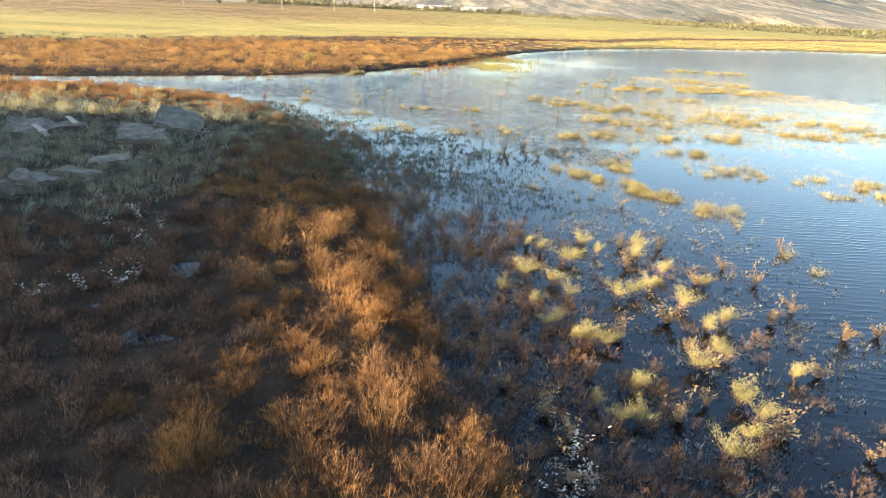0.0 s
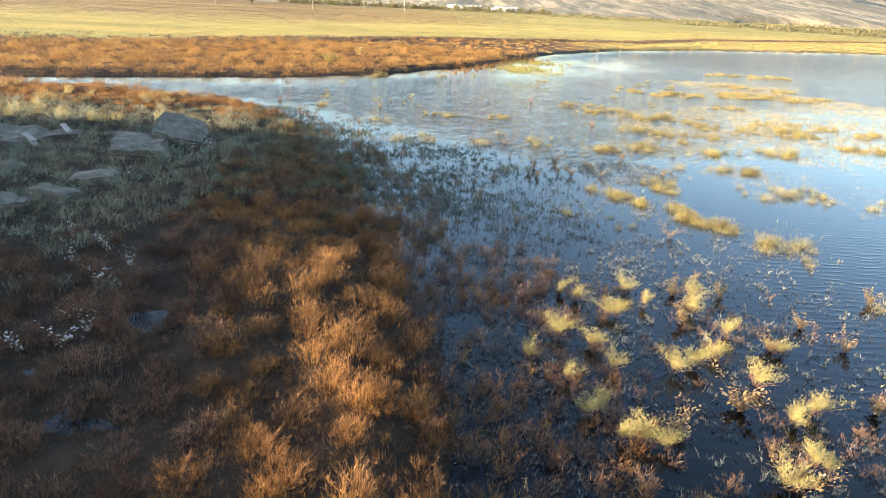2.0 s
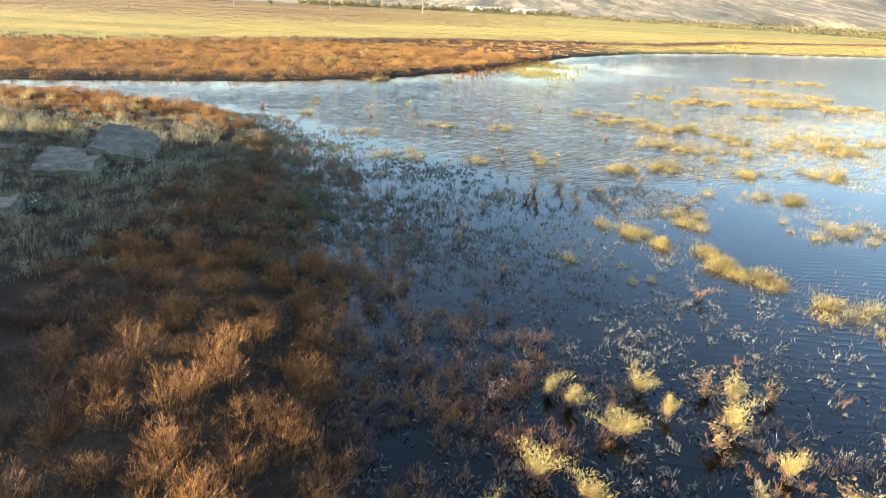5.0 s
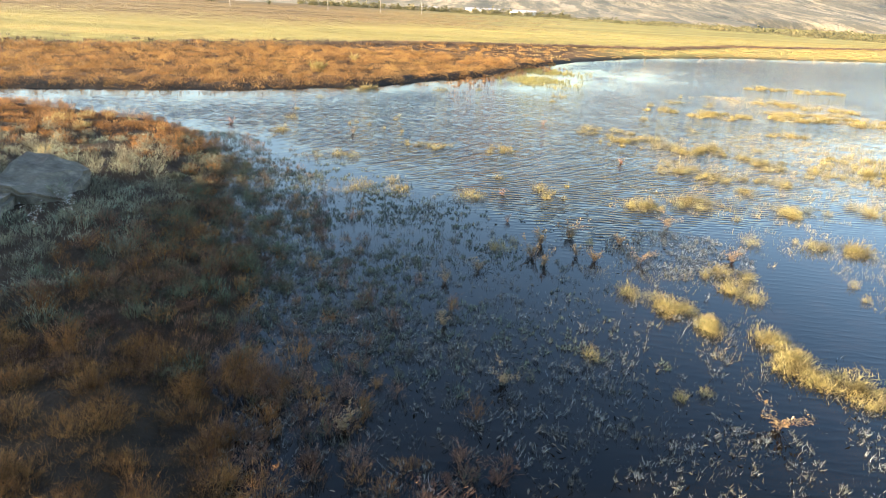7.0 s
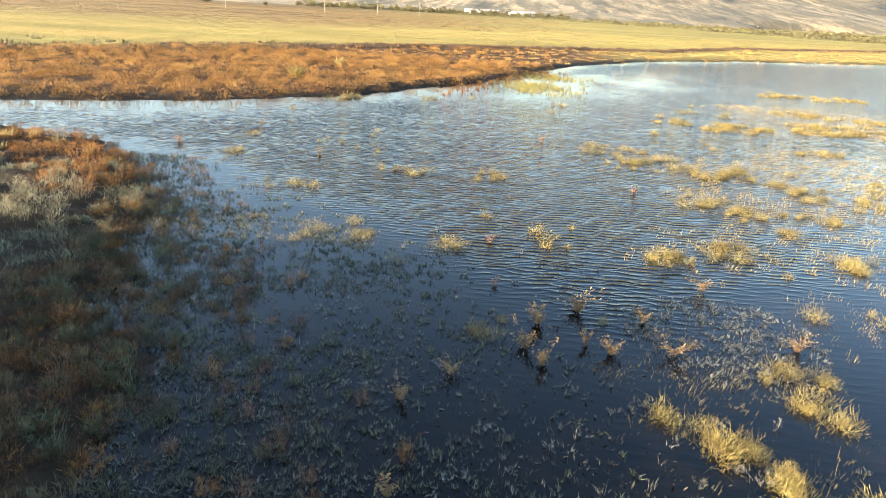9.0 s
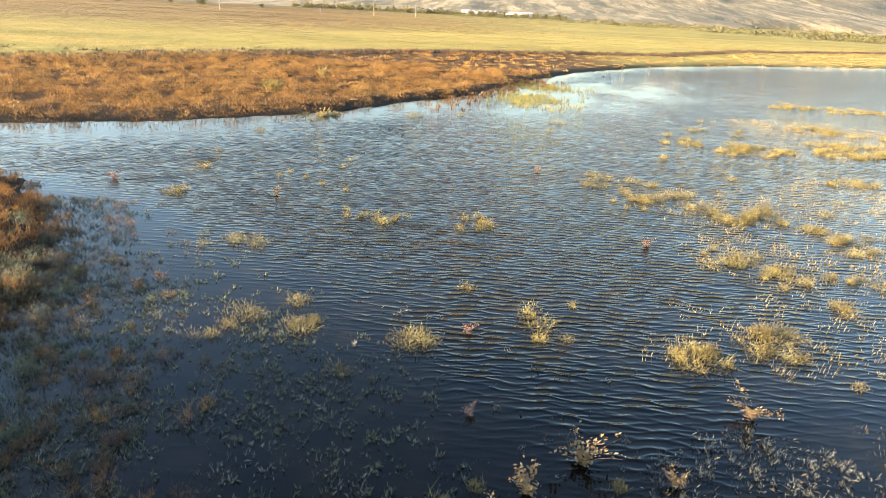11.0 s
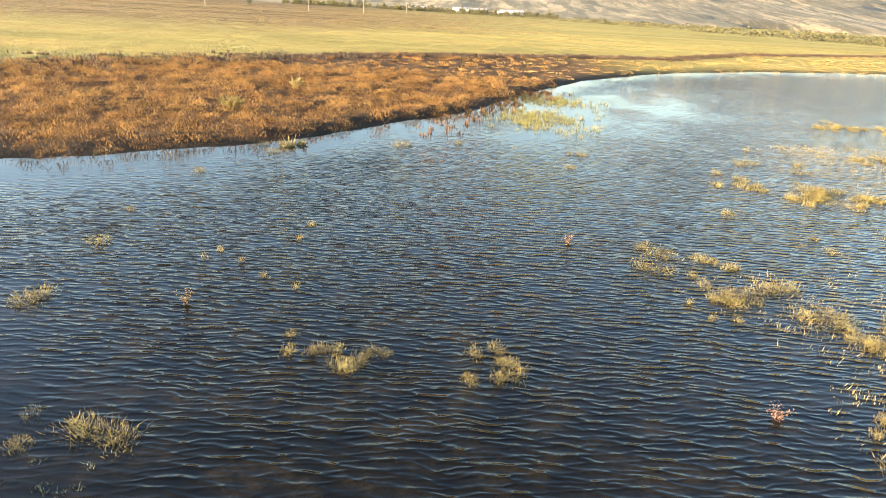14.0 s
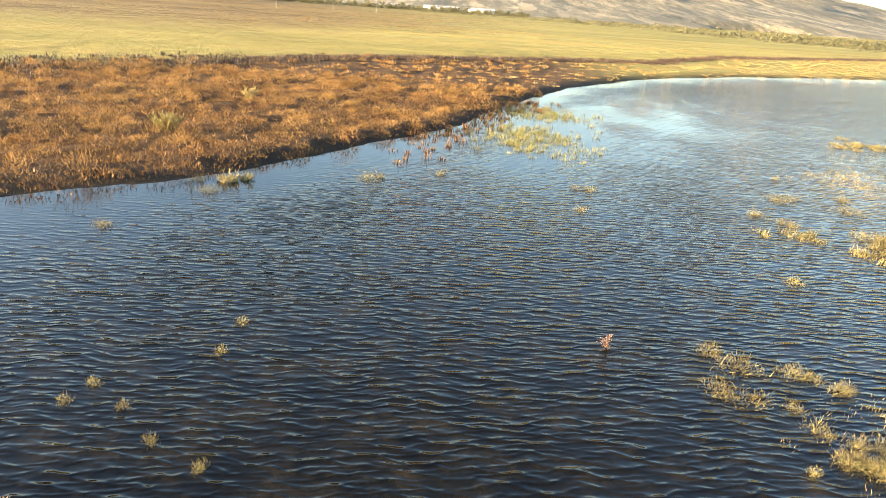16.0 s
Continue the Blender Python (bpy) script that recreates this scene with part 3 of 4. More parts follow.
parts.append(tussocks(x, y, rng.uniform(0.1, 0.22, len(x)), rng.uniform(0.12, 0.3, len(x)), 7, 12, 16, 0.05, 0.005))
# a thick low belt where the marsh meets the calm water
x, y = spread(-9, 2, 15, 28, 0.25, lambda x, y: smooth(-1.7, -0.5, near_inside(x, y)) * smooth(1.7, 0.9, near_inside(x, y)) * smooth(17.5, 20, y) * smooth(-0.9, -0.2, value_noise(x, y, 0.9, 94)))
browned = rng.random(len(x)) < 0.3
q = ~browned
parts.append(tussocks(x[q], y[q], rng.uniform(0.12, 0.24, q.sum()), rng.uniform(0.08, 0.22, q.sum()), 7, 12, 16, 0.055, 0.006))
q = browned
stuff("brown_margin_plants", tussocks(x[q], y[q], rng.uniform(0.12, 0.24, q.sum()), rng.uniform(0.1, 0.28, q.sum()), 8, 14, 10, 0.05, 0.005), RUST, "rust-brown feathery plants in the wet margin", "marsh plants")
stuff("green_marsh_grass", joined(parts), GREEN, "olive-green and brown marsh grass at the water's edge", "grass")

x, y = spread(-18, -3.5, 9, 27, 0.5, lambda x, y: grey_zone(x, y) * dense(x, y))
parts = [tussocks(x, y, rng.uniform(0.24, 0.42, len(x)), (0.22 + 0.26 * knoll(x, y)) * rng.uniform(0.8, 1.2, len(x)), 12, 16, 34, 0.06, 0.0072)]
stuff("grey_weeds", joined(parts), GREY_GREEN, "grey-green weeds and dry grass round old concrete", "weeds")

x, y = scatter(150, -22, -8, 21, 30.5, lambda x, y: dense(x, y) * smooth(-0.1, 0.3, value_noise(x, y, 3, 77)))
stuff("straw_grass", clumps(x, y, height(x, y), rng.uniform(0.2, 0.35, len(x)), rng.uniform(0.3, 0.5, len(x)), 80, 0.008, curl=0.6), STRAW, "tall pale straw-coloured dry grass", "grass")

x, y = scatter(9000, -24, 3, -9, 21, lambda x, y: (near_inside(x, y) > 0.2) * (1 - seen_side(x + 0.5, y)) * (height(x, y) < 2.5) * (0.4 + 0.6 * knoll(x, y)))
stuff("brown_marsh_grass", clumps(x, y, height(x, y) - 0.03, rng.uniform(0.3, 0.5, len(x)), 0.15 + 0.3 * knoll(x, y), 12, 0.03, segs=1), RUST, "dry brown grass on the shaded marsh", "grass")

# ---- far bank and meadow ----
def tussock(x, y):
    return smooth(-0.25, 0.3, value_noise(x, y * 0.55, 0.6, 81, 2)) * (0.7 + 0.3 * smooth(-0.3, 0.3, value_noise(x * 0.4, y, 5, 82, 2)))


def far_grass(x, y):
    return smooth(-0.6, 0.8, far_inside(x, y)) * smooth(3, -2, y - np.interp(x, EDGE_X, EDGE_Y))


parts = []
x, y = spread(-36, 14, 32, 66, 0.72, lambda x, y: far_grass(x, y) * (0.3 + 0.7 * tussock(x, y)))
near_shore = smooth(3.5, 0.5, far_inside(x, y))
t = rng.uniform(0.22, 0.56, len(x)) * (0.7 + 0.45 * tussock(x, y)) + 0.1 * near_shore
parts.append(fluff(x, y, height(x, y) - 0.05, rng.uniform(0.26, 0.55, len(x)), t, 130, 0.13, 0.017))
x, y = spread(-36, 14, 32, 66, 0.5, far_grass)
parts.append(fluff(x, y, height(x, y) - 0.05, rng.uniform(0.2, 0.4, len(x)), rng.uniform(0.03, 0.12, len(x)), 20, 0.1, 0.02))
x, y = scatter(26000, -55, 150, 52, 190, lambda x, y: far_grass(x, y) * smooth(54, 70, y))
t = 0.17 + 0.26 * tussock(x, y) * rng.uniform(0.75, 1.2, len(x))
far_part = x < 3 + 5 * rng.standard_normal(len(x))
q = far_part
parts.append(clumps(x[q], y[q], height(x[q], y[q]) - 0.04, rng.uniform(0.35, 0.7, q.sum()), t[q], 30, 0.05, segs=1))
q = ~far_part
t = 0.55 * t
stuff("golden_bank_grass", clumps(x[q], y[q], height(x[q], y[q]) - 0.04, rng.uniform(0.4, 0.9, q.sum()), t[q], 24, 0.075, segs=1), GOLD_RUST, "golden-brown dry grass along the far bank", "grass")
stuff("far_rust_grass", joined(parts), FAR_RUST, "rust-orange dry grass along the far bank", "grass")

# strip of sedge whose dark colour also stands for the shade there
x = rng.uniform(-60, 130, 8000)
y = np.interp(x, EDGE_X, EDGE_Y) + rng.normal(0, 1.4 + 2.6 * smooth(-5, -25, x), 8000) - 1.5
ok = value_noise(x, y * 2, 14, 83) > -0.2 - 0.4 * rng.random(8000)
x, y = x[ok], y[ok]
stuff("sedge_in_shade", clumps(x, y, height(x, y), rng.uniform(0.5, 1.0, len(x)), rng.uniform(0.18, 0.4, len(x)), 11, 0.065, segs=1), SEDGE, "brown sedge along the meadow's edge, dark with painted shade", "sedge")

parts = []
x, y = scatter(24000, -110, 150, 52, 190, lambda x, y: smooth(0, 4, y - np.interp(x, EDGE_X, EDGE_Y)) * smooth(200, 110, y) * (np.abs(x + 6) < 0.8 * y))
parts.append(clumps(x, y, height(x, y), rng.uniform(1.4, 2.6, len(x)), rng.uniform(0.05, 0.13, len(x)), 17, 0.09, segs=1, facing=-0.8))
x, y = scatter(16000, -420, 420, 130, 640, lambda x, y: smooth(130, 180, y) * (np.abs(x + 6) < 0.8 * y) * smooth(700, 200, y) * smooth(0.16, -0.2, x / y))
far_meadow = (clumps(x, y, height(x, y), rng.uniform(3.0, 6.0, len(x)), rng.uniform(0.2, 0.34, len(x)), 18, 0.4, segs=1, facing=-0.8))
stuff("far_meadow_grass", far_meadow, DRY_FIELD, "tan dry grass across the far meadow", "grass")
stuff("meadow_grass", joined(parts), FIELD_GRASS, "golden-green dry meadow grass", "grass")

# ---- plants standing in the pond ----
def tuft_mesh(name, seed, tall, spread, count, width, lean_x, curl, material):
    """One tuft of bent blades, radius 1 at the base scale."""
    global rng
    keep, rng = rng, np.random.default_rng(seed)
    n = 7
    heads = np.clip(rng.normal(0, 0.33, (n, 2)), -0.55, 0.55)
    weight = rng.uniform(0.25, 1.0, n) * np.exp(-0.5 * (heads ** 2).sum(1))
    which = rng.choice(n, count, p=weight / weight.sum())
    grow = (0.45 + 0.6 * weight / weight.max())[which]
    off = rng.normal(0, 0.34, (count, 2))
    h = heads[which] + off
    base = np.stack([h[:, 0] * spread, h[:, 1] * spread, np.full(count, -0.05)], -1)
    out = np.arctan2(off[:, 1], off[:, 0])
    az = np.where(rng.random(count) < 0.7, rng.normal(-0.3, 0.85, count), out + rng.normal(0, 0.7, count))
    geo = blades(base, az, tall * grow * rng.uniform(0.5, 1.15, count), width * rng.uniform(0.6, 1.4, count), lean_x * rng.uniform(0.2, 1.3, count), curl * rng.uniform(0.3, 1.0, count), 2)
    mound = fluff(heads[:, 0] * spread, heads[:, 1] * spread, np.full(n, -0.05), np.full(n, 0.62 * spread), 0.05 + 0.62 * tall * (0.45 + 0.6 * weight / weight.max()), count // 4, 0.06, width)
    geo = joined([geo, mound])
    rng = keep
    me = raw_mesh(name, *geo)
    me.materials.append(material)
    return me


DENSE_TUFTS = [tuft_mesh("grass_tuft", 100 + i, 0.25, 0.19, 150, 0.0045, 0.8, 1.15, WET_GRASS) for i in range(7)]
SPARSE_TUFTS = [tuft_mesh("sparse_tuft", 200 + i, 0.24, 0.15, 90, 0.005, 0.8, 0.95, WET_GRASS) for i in range(6)]


def stand(meshes, name, x, y, size, label, category, group, i, unit):
    s = 1.55 * size / unit
    ob = new(name, meshes[i % len(meshes)])
    hs = 0.6 + 0.45 * s
    ob.matrix_world = pose(x, y, max(0.0, float(height(np.array(x), np.array(y)))), 0, 0, rng.uniform(-35, 35)) @ Matrix.Diagonal((s, s, min(1.25, hs), 1))
    return tagged(ob, label, category, group)


TUFTS_EAST = [(4.4, 32.8, 0.26), (4.1, 33.3, 0.17), (3.8, 32.2, 0.17), (4.2, 32.1, 0.19), (5.1, 32.8, 0.2), (5.3, 32.7, 0.13), (5.7, 32.5, 0.13), (6.0, 31.3, 0.22), (6.4, 31.5, 0.19), (9.6, 43.0, 0.28), (10.2, 43.3, 0.22), (8.7, 40.7, 0.16), (8.8, 40.5, 0.16), (8.2, 41.3, 0.18), (11.3, 42.1, 0.27), (10.3, 39.8, 0.24), (10.6, 39.6, 0.27), (10.6, 39.0, 0.14), (6.9, 36.4, 0.18), (6.0, 30.3, 0.29), (6.5, 30.4, 0.29), (6.8, 29.2, 0.21), (5.4, 26.3, 0.2), (5.7, 20.5, 0.17), (5.2, 23.2, 0.3), (5.1, 15.3, 0.3)]
TUFTS_MIDDLE = [(-7.3, 37.1, 0.16), (-6.2, 40.2, 0.25), (-2.4, 42.3, 0.26), (3.4, 40.5, 0.16), (1.1, 27.8, 0.17), (1.0, 28.1, 0.1), (0.9, 27.6, 0.13), (0.5, 27.5, 0.1), (-3.8, 25.9, 0.21), (-3.3, 25.7, 0.2), (-4.2, 25.5, 0.1), (-2.4, 22.8, 0.21), (-2.5, 22.5, 0.12), (-1.8, 23.4, 0.17), (-1.6, 22.5, 0.22), (-1.4, 22.8, 0.11), (-2.6, 22.1, 0.1), (0.1, 22.4, 0.25), (0.3, 22.4, 0.15), (0.9, 19.2, 0.2), (1.1, 19.6, 0.08), (0.7, 19.2, 0.1), (2.5, 19.8, 0.08)]
SPARSE_EAST = [(5.6, 32.4, 0.14), (4.7, 31.9, 0.12), (4.8, 31.4, 0.16), (4.8, 30.8, 0.14), (5.0, 30.8, 0.11), (4.3, 30.6, 0.08), (4.5, 30.0, 0.08), (4.9, 30.0, 0.08), (11.9, 43.5, 0.18), (8.4, 34.8, 0.11), (18.6, 55.6, 0.34), (10.9, 45.9, 0.12), (6.0, 22.1, 0.09), (8.3, 33.9, 0.14), (16.0, 45.6, 0.43), (4.3, 22.5, 0.26), (3.9, 22.2, 0.19), (5.9, 13.2, 0.1), (4.7, 18.2, 0.22), (6.2, 10.7, 0.13), (6.1, 11.5, 0.16), (4.1, 42.8, 0.21), (3.6, 42.8, 0.14)]
SPARSE_MIDDLE = [(-3.1, 32.4, 0.1), (-3.1, 33.3, 0.1), (-3.2, 30.4, 0.07), (-2.5, 30.0, 0.06), (-4.5, 31.0, 0.06), (-4.4, 31.4, 0.07), (-3.8, 31.0, 0.07), (-6.8, 41.1, 0.23), (-2.1, 42.7, 0.18), (-0.3, 43.5, 0.18), (-7.2, 33.4, 0.09), (-1.6, 27.9, 0.13), (-1.4, 28.0, 0.14), (-1.2, 27.6, 0.17), (-1.0, 27.8, 0.12), (-0.9, 28.0, 0.09), (-1.1, 27.5, 0.11), (-2.1, 28.3, 0.08), (-2.0, 27.9, 0.12), (-1.7, 27.9, 0.09), (-0.7, 28.0, 0.1), (0.6, 28.2, 0.13), (0.9, 28.4, 0.12), (-6.5, 28.7, 0.25), (-6.3, 29.1, 0.2), (-6.8, 31.4, 0.23), (0.8, 24.4, 0.14), (1.8, 23.6, 0.19), (2.0, 23.2, 0.22), (1.9, 22.7, 0.12), (2.5, 24.0, 0.08), (2.3, 22.8, 0.1), (-0.7, 21.5, 0.16)]
SPARSE_NEAR = [(2.0, 15.5, 0.13), (2.9, 14.7, 0.05), (3.2, 14.8, 0.05)]
# islands of grass: middle, half-widths
PATCHES = [(16.5, 40.2, 2.9, 1.9), (11.2, 38.8, 1.3, 1.0), (10.2, 16.6, 1.2, 1.0), (16.2, 27.2, 1.6, 1.4), (5.9, 14.0, 0.6, 0.45), (5.1, 15.1, 0.3, 0.25), (7.7, 18.1, 1.1, 0.7), (8.7, 30.1, 1.0, 0.9), (7.5, 25.4, 1.0, 0.8), (7.0, 29.8, 0.5, 0.4), (11.5, 27.3, 1.1, 1.2), (9.4, 27.7, 1.0, 0.9), (9.8, 23.7, 0.6, 0.8), (7.5, 20.7, 0.8, 0.5), (7.7, 22.8, 0.6, 0.5)]
PATCHES += [(5.3, 23.2, 0.55, 0.45), (4.1, 22.6, 0.35, 0.3), (6.0, 26.8, 0.6, 0.5), (6.6, 25.9, 0.4, 0.4), (5.1, 31.0, 0.5, 0.4), (12.6, 29.0, 1.4, 1.2), (13.6, 25.2, 1.2, 1.1), (10.5, 38.6, 1.0, 0.8), (14.4, 39.3, 1.1, 0.8), (15.8, 45.0, 1.1, 1.0), (11.9, 34.2, 0.8, 0.35), (17.9, 43.4, 1.1, 0.8), (21.1, 53.3, 2.0, 1.2), (18.7, 53.5, 1.4, 1.0), (8.4, 39.6, 0.6, 0.5)]
# an arc of grass that curves eastwards through the shallows
ARC = [(3.1, 17.8, 0.34, 0.32), (3.5, 17.2, 0.36, 0.28), (3.9, 16.6, 0.3, 0.26), (4.15, 16.25, 0.36, 0.26), (4.4, 15.7, 0.42, 0.22), (4.85, 15.3, 0.32, 0.22), (3.1, 19.0, 0.25, 0.14), (4.6, 18.3, 0.5, 0.5)]

i = 0
for x, y, r in TUFTS_EAST + TUFTS_MIDDLE:
    stand(DENSE_TUFTS, "grass_tuft", x, y, r, "bushy tuft of golden bent grass in the pond", "grass tuft", "grass tufts in the pond", i, 0.22)
    i += 1
for x, y, r in SPARSE_EAST + SPARSE_MIDDLE + SPARSE_NEAR:
    stand(SPARSE_TUFTS, "sparse_grass_tuft", x, y, max(r, 0.08), "sparse tuft of bent yellow blades in the pond", "grass tuft", "sparse tufts in the pond", i, 0.2)
    i += 1
far_tufts = []
for x, y, rx, ry in PATCHES + ARC:
    # ragged islands: more room than tufts, gaps kept open; those far out are one mat
    n = int(7 + 13 * rx * ry)
    a, q = rng.uniform(0, 6.283, 6 * n), np.sqrt(rng.random(6 * n)) * 1.15
    px, py = x + rx * q * np.cos(a), y + ry * q * np.sin(a)
    ok = value_noise(px, py, 0.7, 101, 2) > -0.12
    px, py = px[ok][:n], py[ok][:n]
    if y > 33 or x > 10:
        m = len(px)
        far_tufts.append(clumps(px, py, np.full(m, -0.04), rng.uniform(0.2, 0.5, m), rng.uniform(0.16, 0.34, m), 130, 0.012, wind=0.4, segs=1, curl=0.8))
        continue
    for u, v in zip(px, py):
        if rng.random() < 0.6:
            stand(DENSE_TUFTS, "grass_tuft", u, v, 0.06 + (0.16 if rx > 0.45 else 0.11) * rng.random() ** 1.6, "bushy tuft of golden bent grass in the pond", "grass tuft", "grass tufts in the pond", i, 0.22)
        else:
            stand(SPARSE_TUFTS, "sparse_grass_tuft", u, v, rng.uniform(0.08, 0.2), "sparse tuft of bent yellow blades in the pond", "grass tuft", "sparse tufts in the pond", i, 0.2)
        i += 1
stuff("far_water_grass", joined(far_tufts), WET_GRASS, "ragged islands of golden grass far out in the pond", "grass")

# grass lying flat on the shallow water to the east
def lying(x, y):
    island = np.zeros_like(x)
    for cx, cy, rx, ry in LYING_SPOTS:
        island = np.maximum(island, np.exp(-((x - cx) / rx) ** 2 - ((y - cy) / ry) ** 2))
    ragged = smooth(0.1, 0.75, island + 0.55 * value_noise(x * 0.8, y * 0.6, 1.4, 97))
    return ragged * smooth(0.04, 0.3, island) * (0.25 + 0.75 * smooth(-0.2, 0.3, value_noise(x, y, 0.5, 99, 2)))


# broad carpets of thin grass on the eastern shallows: middle, half-widths
CARPETS = [(9.9, 27.1, 1.5, 3.0), (12.4, 28.5, 2.9, 5.7), (16.1, 28.3, 2.8, 4.2), (8.5, 30.4, 1.4, 1.9), (7.5, 25.2, 1.2, 1.9), (5.4, 23.5, 1.0, 1.2), (6.5, 30.6, 1.4, 1.6), (6.5, 27.1, 1.1, 1.5), (7.7, 20.0, 1.9, 2.0), (3.2, 18.4, 0.7, 1.4), (4.1, 16.2, 0.7, 1.0), (12.5, 22.7, 1.3, 2.0), (19.3, 36.4, 3.3, 3.2), (7.4, 22.5, 0.8, 1.1), (10.4, 23.0, 1.3, 2.2), (10.5, 17.4, 1.5, 1.9), (6.2, 14.8, 0.7, 1.1), (16.6, 45.9, 3.2, 3.4)]
LYING_SPOTS = [(x, y, 1.1 * rx + 0.2, 1.1 * ry + 0.2) for x, y, rx, ry in PATCHES[:27] + ARC] + CARPETS
x, y = scatter(30000, 2, 22, 13, 48, lying)
LYING = plant("thin_water_grass", [(0.36, 0.29, 0.11), (0.45, 0.36, 0.16), (0.3, 0.24, 0.08), (0.42, 0.3, 0.17)])
parts = []
for q, stems, wide in ((y < 22, 12, 0.0045), (y >= 22, 12, 0.009)):
    m = q.sum()
    parts.append(clumps(x[q], y[q], np.full(m, -0.03), rng.uniform(0.15, 0.35, m), rng.uniform(0.07, 0.19, m), stems, wide, wind=0.5, segs=1, curl=0.5))
stuff("thin_water_grass", joined(parts), LYING, "thin pale yellow grass rising through shallow water", "grass")


def part(name, geo, material, parent, label=""):
    me = raw_mesh(name, *geo)
    me.materials.append(material)
    ob = new(name, me)
    ob.parent = parent
    return tagged(ob, label)


def stem_points(count, tall, lean, droop, az, low=0.3):
    u = rng.uniform(low, 1.0, count)
    k = rng.integers(0, len(tall), count)
    p = np.stack([np.cos(az[k]), np.sin(az[k]), np.zeros(count)], -1) * (tall[k] * lean[k] * u ** 1.7)[:, None]
    p[:, 2] += tall[k] * (u - droop[k] * u ** 2.2)
    return p, u, az[k]


def leaf_quads(p, size, az, tilt, wide=0.28):
    """Small pointed leaves: two triangles folded along the midrib."""
    n = len(p)
    d = np.stack([np.cos(az) * np.cos(tilt), np.sin(az) * np.cos(tilt), np.sin(tilt)], -1)
    w = np.cross(d, np.array([0, 0, 1.0]))
    w /= np.linalg.norm(w, axis=1)[:, None] + 1e-6
    up = np.cross(w, d) * (size * 0.12)[:, None]
    mid = p + d * (size * 0.5)[:, None]
    co = np.stack([p, mid + w * (size * wide)[:, None] + up, p + d * size[:, None], mid - w * (size * wide)[:, None] + up], 1).reshape(-1, 3)
    i = (np.arange(n) * 4)[:, None, None]
    return co, (i + np.array([(0, 1, 2), (0, 2, 3)])[None]).reshape(-1, 3)


def stems(az, tall, sunk, thick, lean, droop, root):
    for k in range(len(az)):
        c = slice(k, k + 1)
        two = [blades(np.array([[0, 0, -sunk]]), az[c], tall[c] + sunk, np.array([thick]), lean[c], droop[c], 4) for _ in range(2)]
        part("stem", joined(two), TWIG, root)


def plume_shrub(label):
    """A yellow feathery plant about 0.36 m tall: bent stems and fine foliage."""
    root = new("plume_shrub")
    n = int(rng.integers(5, 9))
    az, tall = rng.normal(0.3, 1.2, n), rng.uniform(0.2, 0.36, n)
    lean, droop = rng.uniform(0.3, 1.1, n), rng.uniform(0.15, 0.4, n)
    stems(az, tall, 0.1, 0.012, lean, droop, root)
    p, u, a = stem_points(1500, tall, lean, droop, az)
    p += rng.normal(0, 0.026, p.shape) * np.array([1, 1, 0.7]) * (0.5 + u)[:, None]
    p[:, 2] = np.maximum(p[:, 2], 0.05) + 0.02
    q = len(p)
    part("foliage", blades(p, a + rng.normal(0, 1.3, q), rng.uniform(0.016, 0.04, q), rng.uniform(0.004, 0.008, q), rng.uniform(0.3, 1.3, q), rng.uniform(0, 0.7, q), 1), PLUME, root)
    k = 260
    p, u, a = stem_points(k, tall * 0.62, lean * 1.3, droop, az + 0.7)
    p += rng.normal(0, 0.02, p.shape)
    part("withered_foliage", blades(p, a + rng.normal(0, 1.3, k), rng.uniform(0.015, 0.05, k), rng.uniform(0.003, 0.006, k), rng.uniform(0.2, 1.0, k), rng.uniform(0, 0.5, k), 1), BROWN_FOLIAGE, root, "thin brown withered lower shoots")
    return tagged(root, label, "shrub", "yellow plume shrubs in the pond")


def leafy_twig(leaf_material, leaves, size, label, group, tall_most=0.36):
    root = new("leafy_twig")
    n = int(rng.integers(5, 9))
    az, tall = rng.uniform(0, 6.283, n), rng.uniform(0.5 * tall_most, tall_most, n)
    lean, droop = rng.uniform(0.2, 1.0, n), rng.uniform(0.05, 0.35, n)
    stems(az, tall, 0.06, 0.008, lean, droop, root)
    p, u, a = stem_points(leaves, tall, lean, droop, az, 0.08)
    p += rng.normal(0, 0.022, p.shape)
    part("foliage", leaf_quads(p, rng.uniform(0.6, 1.3, leaves) * size, a + rng.normal(0, 1.2, leaves), rng.uniform(-0.6, 0.9, leaves)), leaf_material, root)
    return tagged(root, label, "plant", group)


def place(kinds, i, x, y, size, z=0.0):
    src = kinds[i % len(kinds)]
    m = pose(x, y, z, 0, 0, rng.uniform(-60, 60)) @ Matrix.Diagonal((size, size, 0.4 + 0.6 * size, 1))
    if i < len(kinds):
        src.matrix_basis = m
    else:
        b = copy_thing(src, m)
        b.matrix_basis = m


SHRUBS = [(1.4, 11.4, 0.12), (1.6, 11.2, 0.12), (2.4, 11.6, 0.13), (2.6, 11.1, 0.1), (2.0, 10.7, 0.14), (2.1, 10.7, 0.14), (1.2, 10.0, 0.16), (1.6, 9.8, 0.16), (0.8, 9.4, 0.1), (1.2, 9.0, 0.1), (1.8, 9.3, 0.11), (1.3, 8.3, 0.12), (1.5, 8.4, 0.09), (1.6, 7.9, 0.13), (1.8, 7.9, 0.14), (2.0, 7.8, 0.13), (3.2, 11.0, 0.19), (3.4, 11.5, 0.14), (2.5, 9.3, 0.15), (2.8, 9.5, 0.17), (3.1, 9.7, 0.12), (3.5, 10.3, 0.13)]
